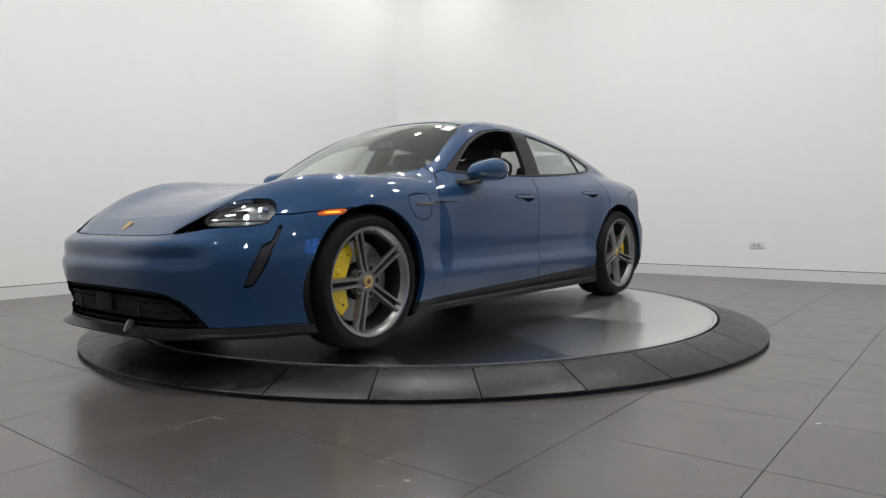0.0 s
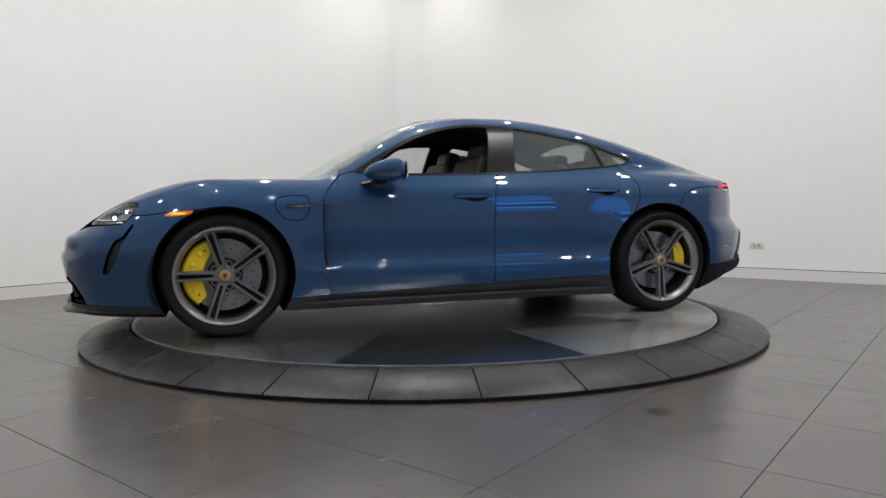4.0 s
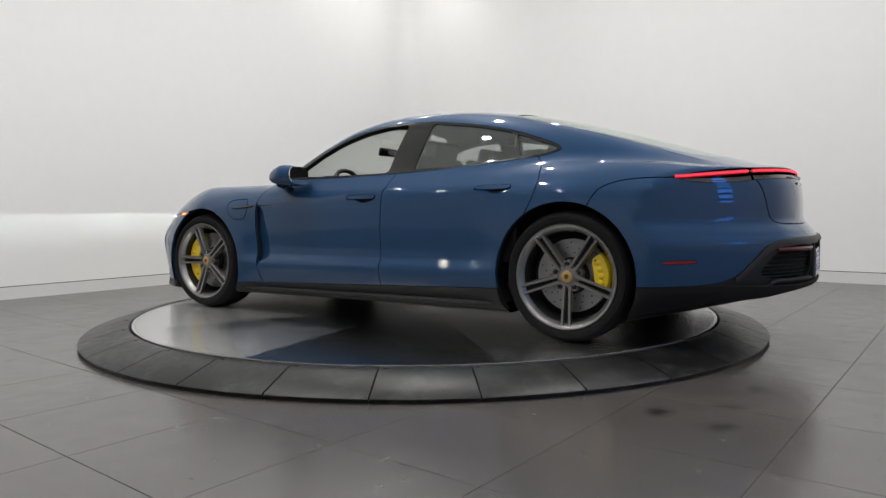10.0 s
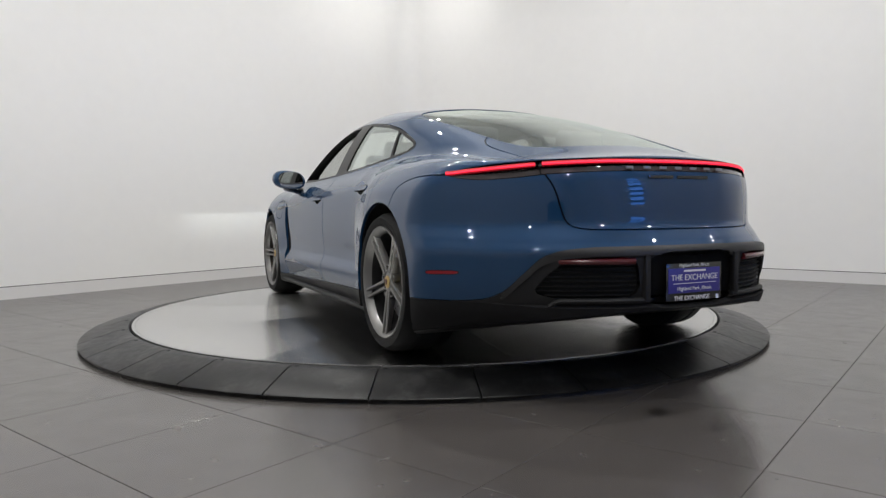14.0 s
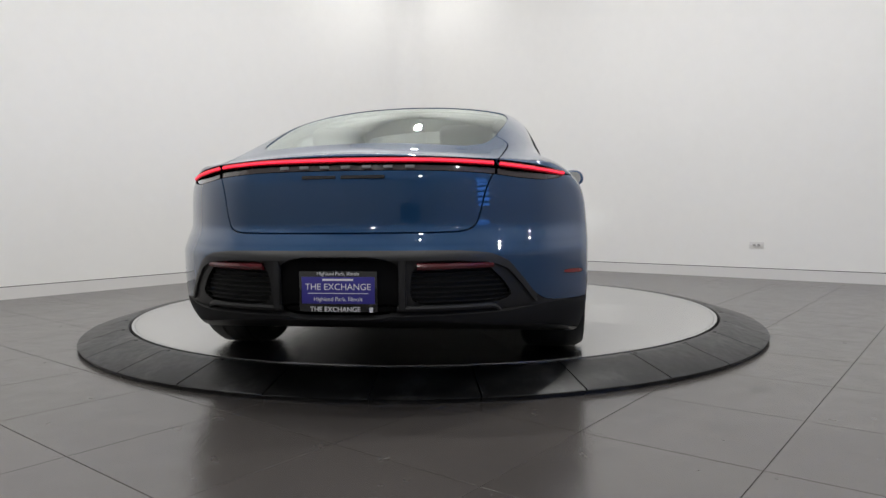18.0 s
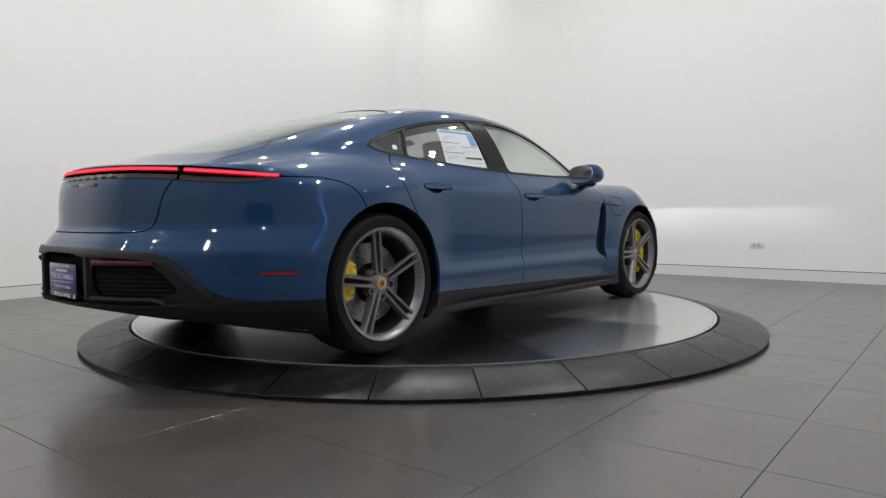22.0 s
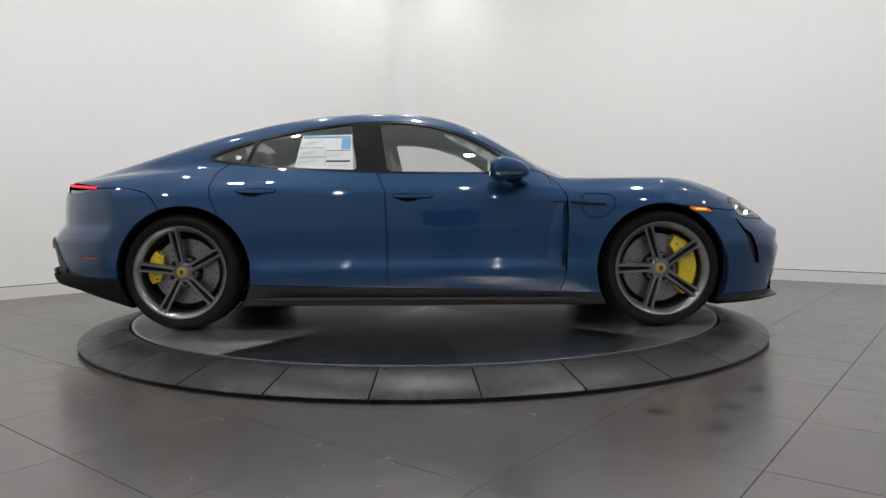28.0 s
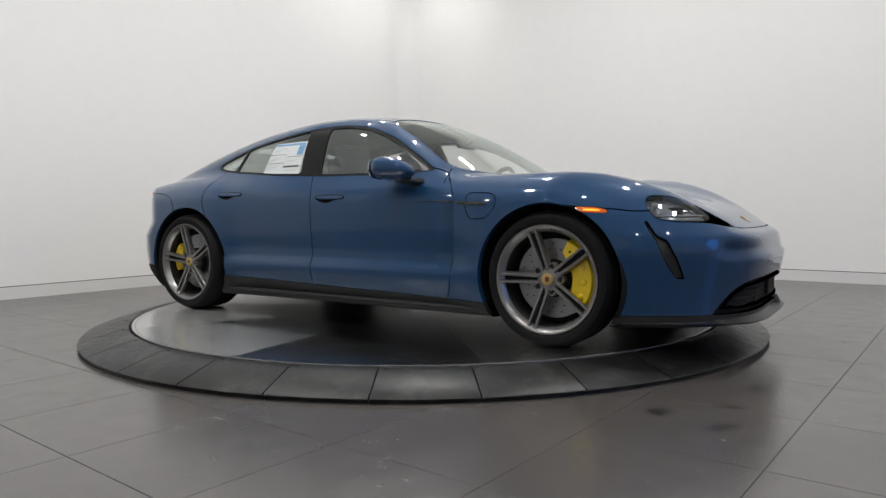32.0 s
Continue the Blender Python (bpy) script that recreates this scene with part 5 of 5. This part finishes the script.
scuff.inputs["Scale"].default_value, scuff.inputs["Detail"].default_value, scuff.inputs["Roughness"].default_value = 5.0, 10, 0.72
level.inputs[1].default_value, level.inputs[2].default_value, level.inputs[3].default_value, level.inputs[4].default_value = 0.51, 0.66, 0.0, 0.40
blend.inputs[2].default_value = (0.085, 0.084, 0.082, 1)
paint = rt.nodes["Principled BSDF"].inputs["Base Color"]
rt.links.new(where.outputs["Position"], scuff.inputs["Vector"])
rt.links.new(scuff.outputs[0], level.inputs[0])
rt.links.new(level.outputs[0], blend.inputs[0])
rt.links.new(paint.links[0].from_socket, blend.inputs[1])
rt.links.new(blend.outputs[0], paint)
DISC = material("brushed_steel", (0.57, 0.57, 0.562), rough=0.24, metal=1.0, grain=0.06, scale=9, rough_var=0.015)
nt = DISC.node_tree
tan = nt.nodes.new("ShaderNodeTangent")
tan.direction_type, tan.uv_map = "UV_MAP", "brush"
nt.nodes["Principled BSDF"].inputs["Anisotropic"].default_value = 0.85
nt.links.new(tan.outputs[0], nt.nodes["Principled BSDF"].inputs["Tangent"])
GREY_PLASTIC = material("grey_plastic", (0.45, 0.45, 0.44), rough=0.4, grain=0.03)
CHROME_SATIN = material("steel_edge", (0.62, 0.62, 0.62), rough=0.25, metal=0.9, grain=0.05, scale=60)
SOCKET_B = -1.236
LAMP_FACE = glowing("lamp_face", (1.0, 0.975, 0.94), 110)

floor = tagged(new("floor", bpy.data.meshes.new("floor")), "dark grey tiled showroom floor", "floor", kind="structure")
bm = bmesh.new()
q = [turned(a, b, -0.0018) for a, b in ((BACK_P, BACK_Q), (WALL_R, BACK_Q), (WALL_R, WALL_L), (BACK_P, WALL_L))]
bm.faces.new([bm.verts.new(p) for p in q])
bm.to_mesh(floor.data)
bm.free()
floor.data.materials.append(GROUT)

GREY_WALL = material("grey_wall_paint", (0.56, 0.56, 0.555), rough=0.6, grain=0.03, scale=8)
COVE = 0.32                               # radius of the rounded room corner
WIN_A0, WIN_A1, WIN_Z0, WIN_Z1 = -1.85, -0.80, 1.15, 4.15
for name, label, mat, boxes in (
        ("wall_left", "plain white painted wall", WHITE, [(BACK_P, WALL_L, WALL_R - COVE, WALL_L + 0.15, -0.05, CEIL + 0.1)]),
        ("wall_right", "plain white painted wall", WHITE, [(WALL_R, BACK_Q, WALL_R + 0.15, WALL_L - COVE, -0.05, CEIL + 0.1)]),
        ("wall_side", "light grey painted wall", GREY_WALL, [(BACK_P - 0.15, BACK_Q, BACK_P, WALL_L + 0.15, -0.05, CEIL + 0.1)]),
        ("wall_back", "light grey painted wall with a window", GREY_WALL, [(BACK_P - 0.15, BACK_Q - 0.15, WIN_A0, BACK_Q, -0.05, CEIL + 0.1), (WIN_A1, BACK_Q - 0.15, WALL_R + 0.15, BACK_Q, -0.05, CEIL + 0.1),
                                                     (WIN_A0, BACK_Q - 0.15, WIN_A1, BACK_Q, -0.05, WIN_Z0), (WIN_A0, BACK_Q - 0.15, WIN_A1, BACK_Q, WIN_Z1, CEIL + 0.1)])):
    bm = bmesh.new()
    for a0, b0, a1, b1, z0, z1 in boxes:
        slab(bm, [(a0, b0), (a1, b0), (a1, b1), (a0, b1)], lambda u, v, h: turned(u, v, h), z0, z1)
    tagged(part(name, bm, mat, None, label, smooth=False), category="wall", kind="structure")

def cove(r_in, r_out, z0, z1):
    """A quarter of a round corner between the two white walls."""
    bm = bmesh.new()
    c = turned(WALL_R - COVE, WALL_L - COVE, 0)
    lathe(bm, [(r_in, z0), (r_in, z1), (r_out, z1), (r_out, z0), (r_in, z0)], 24, axis="z", at=c, start=radians(GRID), sweep=math.pi / 2)
    bmesh.ops.remove_doubles(bm, verts=bm.verts, dist=1e-5)
    return bm


tagged(part("wall_corner", cove(COVE, COVE + 0.15, -0.05, CEIL + 0.1), WHITE, None, "rounded white corner between two walls"), category="wall", kind="structure")

# the window behind: blue daylight through slats
win = tagged(new("window_1"), "window with horizontal slats and blue daylight behind", "window", kind="structure")
SKY = glowing("blue_daylight", (0.10, 0.30, 1.0), 5.0)
bm = bmesh.new()
slab(bm, [(WIN_A0, BACK_Q - 0.14), (WIN_A1, BACK_Q - 0.14), (WIN_A1, BACK_Q - 0.13), (WIN_A0, BACK_Q - 0.13)], lambda u, v, h: turned(u, v, h), WIN_Z0, WIN_Z1)
part("sky_pane", bm, SKY, win, "blue daylight pane", smooth=False)
for k in range(8):
    z = WIN_Z0 + (WIN_Z1 - WIN_Z0) * (k + 0.5) / 8
    bm = bmesh.new()
    slab(bm, [(WIN_A0, BACK_Q - 0.06), (WIN_A1, BACK_Q - 0.06), (WIN_A1, BACK_Q - 0.02), (WIN_A0, BACK_Q - 0.02)], lambda u, v, h: turned(u, v, h), z - 0.065, z + 0.065)
    part("slat", bm, MATT_BLACK, win, smooth=False)
bm = bmesh.new()
slab(bm, [tuple(turned(a, b, 0)[:2]) for a, b in ((BACK_P, BACK_Q), (WALL_R, BACK_Q), (WALL_R, WALL_L), (BACK_P, WALL_L))], lambda u, v, h: Vector((u, v, h)), CEIL, CEIL + 0.1)
tagged(part("ceiling", bm, CEILING, None, "white showroom ceiling", smooth=False), category="ceiling", kind="structure")
for a, b, watts in LAMP_GRID:
    t = thing("ceiling_lamp", "round recessed white ceiling lamp, lit", "lamp", group="ceiling lamps")
    t.location = turned(a, b, CEIL)
    bm = bmesh.new()
    lathe(bm, [(0.060, -0.005), (0.063, -0.014), (0.080, -0.012), (0.085, 0.0)], 32, axis="z")
    part("ring", bm, BASE, t)
    bm = bmesh.new()
    lathe(bm, [(0.0, -0.036), (0.030, -0.031), (0.050, -0.016), (0.057, -0.004)], 24, axis="z")
    part("diffuser", bm, LAMP_FACE, t)

# baseboards with a dark shadow joint above
for name, a0, b0, a1, b1, n in (("baseboard_left", BACK_P, WALL_L, WALL_R - COVE, WALL_L, (0, -1)), ("baseboard_right", WALL_R, WALL_L - COVE, WALL_R, BACK_Q, (-1, 0))):
    for nm, h0, h1, th, mat in ((name, 0.0, 0.118, 0.012, BASE), ("joint", 0.118, 0.125, 0.004, GROUT)):
        bm = bmesh.new()
        pts = [turned(a0, b0, 0), turned(a1, b1, 0), turned(a1 + n[0] * th, b1 + n[1] * th, 0), turned(a0 + n[0] * th, b0 + n[1] * th, 0)]
        slab(bm, [(p.x, p.y) for p in pts], lambda u, v, h: Vector((u, v, h)), h0, h1)
        if nm == name:
            base = tagged(part(nm, bm, mat, None, "flush white baseboard", smooth=False), category="baseboard", kind="structure")
        else:
            part(nm, bm, mat, base, "thin dark shadow joint", smooth=False)

base = tagged(part("baseboard_corner", cove(COVE - 0.012, COVE, 0.0, 0.118), BASE, None, "flush white baseboard"), category="baseboard", kind="structure")
part("joint", cove(COVE - 0.004, COVE, 0.118, 0.125), GROUT, base, "thin dark shadow joint")

# the turntable: a steel disc that turns, inside a standing ring of rubber ramp pieces
R_IN, R_OUT = 2.045, 2.334
disc = thing("turntable_disc", "round brushed steel turntable platform under the car", "turntable")
SECTORS, SECTOR_START = 10, 24.5
bm = bmesh.new()
lathe(bm, [(R_IN - 0.034, -0.002), (R_IN - 0.034, 0.0), (R_IN - 0.014, 0.0015), (R_IN - 0.012, -0.03), (R_IN - 0.2, -0.03)], 160, axis="z")
part("rim_band", bm, CHROME_SATIN, disc, "bright steel edge band")
for k in range(SECTORS):
    a0, a1 = radians(SECTOR_START + 360 / SECTORS * k), radians(SECTOR_START + 360 / SECTORS * (k + 1))
    bm = bmesh.new()
    uv = bm.loops.layers.uv.new("brush")
    n = 16
    arc = [(0.0, 0.0)]
    for i in range(n + 1):
        a = a0 + (a1 - a0) * i / n
        arc.append(((R_IN - 0.036) * math.cos(a), (R_IN - 0.036) * math.sin(a)))
    c = (sum(p[0] for p in arc) / len(arc), sum(p[1] for p in arc) / len(arc))
    lo = [bm.verts.new((c[0] + (u - c[0]) * 0.9985, c[1] + (v - c[1]) * 0.9985, -0.012)) for u, v in arc]
    hi = [bm.verts.new((c[0] + (u - c[0]) * 0.9985, c[1] + (v - c[1]) * 0.9985, 0.0)) for u, v in arc]
    bm.faces.new(hi)
    for i in range(len(arc)):
        j = (i + 1) % len(arc)
        bm.faces.new((lo[i], lo[j], hi[j], hi[i]))
    bmesh.ops.recalc_face_normals(bm, faces=bm.faces)
    mid = (a0 + a1) / 2 + math.pi / 2
    for f in bm.faces:
        for lp in f.loops:
            p = lp.vert.co
            lp[uv].uv = (p.x * math.cos(mid) + p.y * math.sin(mid), -p.x * math.sin(mid) + p.y * math.cos(mid))
    part("steel_plate", bm, DISC, disc, smooth=False)
bm = bmesh.new()
lathe(bm, [(0.0, -0.014), (R_IN - 0.04, -0.014), (R_IN - 0.04, -0.05)], 96, axis="z")
part("sub_plate", bm, MATT_BLACK, disc, "dark joint bed under the plates")

ring = tagged(new("turntable_ring"), "black rubber ramp ring round the turntable", "ramp ring")
RAMPS = 31
bm = bmesh.new()
lathe(bm, [(R_IN - 0.004, 0.0), (R_IN - 0.004, 0.080), (R_IN + 0.01, 0.080), (R_OUT - 0.02, 0.006), (R_OUT - 0.02, 0.0)], 160, axis="z")
part("ring_bed", bm, MATT_BLACK, ring, "dark bed under the ramp pieces")
ramp_mesh = None
for k in range(RAMPS):
    a = -84.5 + 360 / RAMPS * k
    if ramp_mesh is None:
        bm = bmesh.new()
        n, half = 5, radians(180 / RAMPS) - 0.0016
        prof = [(R_IN + 0.002, 0.070), (R_IN + 0.002, 0.088), (R_IN + 0.006, 0.0935), (R_IN + 0.03, 0.0945), (R_IN + 0.06, 0.0925), (R_OUT - 0.006, 0.028), (R_OUT, 0.022), (R_OUT - 0.003, 0.017), (R_OUT - 0.018, 0.015), (R_OUT - 0.018, 0.0), (R_OUT - 0.05, 0.0)]
        lathe(bm, prof, n, axis="z", start=-half, sweep=2 * half)
        rows = [[v for v in bm.verts][i * len(prof):(i + 1) * len(prof)] for i in range(n + 1)]
        bm.faces.new(rows[0]), bm.faces.new(rows[-1])
        bmesh.ops.recalc_face_normals(bm, faces=bm.faces)
        ob = part("ramp_piece", bm, RAMP, ring)
        ramp_mesh = ob.data
        bm = bmesh.new()
        lathe(bm, [(0.0, 0.0008), (0.009, 0.0008), (0.011, -0.002)], 12, axis="z")
        sc = part("screw", bm, MATT_BLACK, ob)
        screw_mesh = sc.data
    else:
        ob = part("ramp_piece", ramp_mesh, RAMP, ring)
        sc = part("screw", screw_mesh, MATT_BLACK, ob)
    ob.rotation_euler = (0, 0, radians(a + 180 / RAMPS))
    th = -radians(180 / RAMPS) + 0.014
    sc.location = ((R_IN + 0.035) * math.cos(th), (R_IN + 0.035) * math.sin(th), 0.0945)

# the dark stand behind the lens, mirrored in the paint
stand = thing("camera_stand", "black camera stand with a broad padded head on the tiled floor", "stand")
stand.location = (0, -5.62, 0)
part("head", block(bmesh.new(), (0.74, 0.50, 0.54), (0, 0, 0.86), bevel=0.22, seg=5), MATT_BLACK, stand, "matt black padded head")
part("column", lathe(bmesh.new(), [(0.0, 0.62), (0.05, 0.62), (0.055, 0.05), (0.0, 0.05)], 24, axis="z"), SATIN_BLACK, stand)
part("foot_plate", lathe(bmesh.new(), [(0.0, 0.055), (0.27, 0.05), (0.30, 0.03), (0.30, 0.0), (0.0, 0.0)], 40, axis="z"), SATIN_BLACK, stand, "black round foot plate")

# wall socket
sock = thing("wall_socket", "small white double wall socket on the white wall", "socket")
sock.matrix_world = Matrix.Translation(turned(WALL_R, SOCKET_B, 0.387)) @ pose(0, 0, 0, 0, 0, GRID + 180)
bm = bmesh.new()
block(bm, (0.008, 0.155, 0.075), (0.004, 0, 0), bevel=0.003)
part("plate", bm, BASE, sock)
for s in (-1, 1):
    bm = bmesh.new()
    block(bm, (0.006, 0.034, 0.028), (0.0085, 0.025 * s, 0), bevel=0.002)
    face = part("outlet", bm, GREY_PLASTIC, sock, "grey outlet face")
    for q in (-1, 1):
        bm = bmesh.new()
        block(bm, (0.003, 0.003, 0.010), (0.0115, 0.025 * s + 0.006 * q, 0))
        part("slot", bm, MATT_BLACK, face)

# floor tiles, each a piece of its own
PITCH = 0.6195
o = Vector((-1.201, -2.877))
g = radians(GRID)
TILE_A, TILE_B = o.x * math.cos(g) + o.y * math.sin(g), -o.x * math.sin(g) + o.y * math.cos(g)
made = {}


def tile_mesh(wa, wb):
    key = (round(wa, 3), round(wb, 3))
    if key not in made:
        bm = bmesh.new()
        block(bm, (wa, wb, 0.012), (0, 0, -0.006), bevel=0.0005, seg=1)
        me = bpy.data.meshes.new("tile")
        bm.to_mesh(me)
        bm.free()
        me.materials.append(TILE)
        made[key] = me
    return made[key]


def spans(lo, hi, start):
    k = math.floor((lo - start) / PITCH)
    while start + k * PITCH < hi:
        u, v = max(lo, start + k * PITCH), min(hi, start + (k + 1) * PITCH)
        if v - u > 0.02:
            yield (u + v) / 2, v - u - 0.0032
        k += 1


for ca, wa in spans(BACK_P, WALL_R, TILE_A):
    for cb, wb in spans(BACK_Q, WALL_L, TILE_B):
        p = turned(ca, cb, 0)
        if p.xy.length < R_OUT - 0.55:
            continue
        t = part("tile", tile_mesh(wa, wb), TILE, floor)
        t.matrix_local = Matrix.Translation(p) @ pose(0, 0, 0, 0, 0, GRID)


def motions():
    rows = []
    for k in range(65):
        t = k * 0.5
        h = TURN_START + TURN_RATE * t
        c, s = math.cos(radians(h)), math.sin(radians(h))
        ox, oy = 0.0006, -0.0766
        rows.append((t, pose(c * ox - s * oy, s * ox + c * oy, DISC_Z, 0, 0, h)))
    walk(car, rows)
    walk(disc, [(t, pose(0, 0, DISC_Z, 0, 0, TURN_START + TURN_RATE * t)) for t, m in rows])


motions()
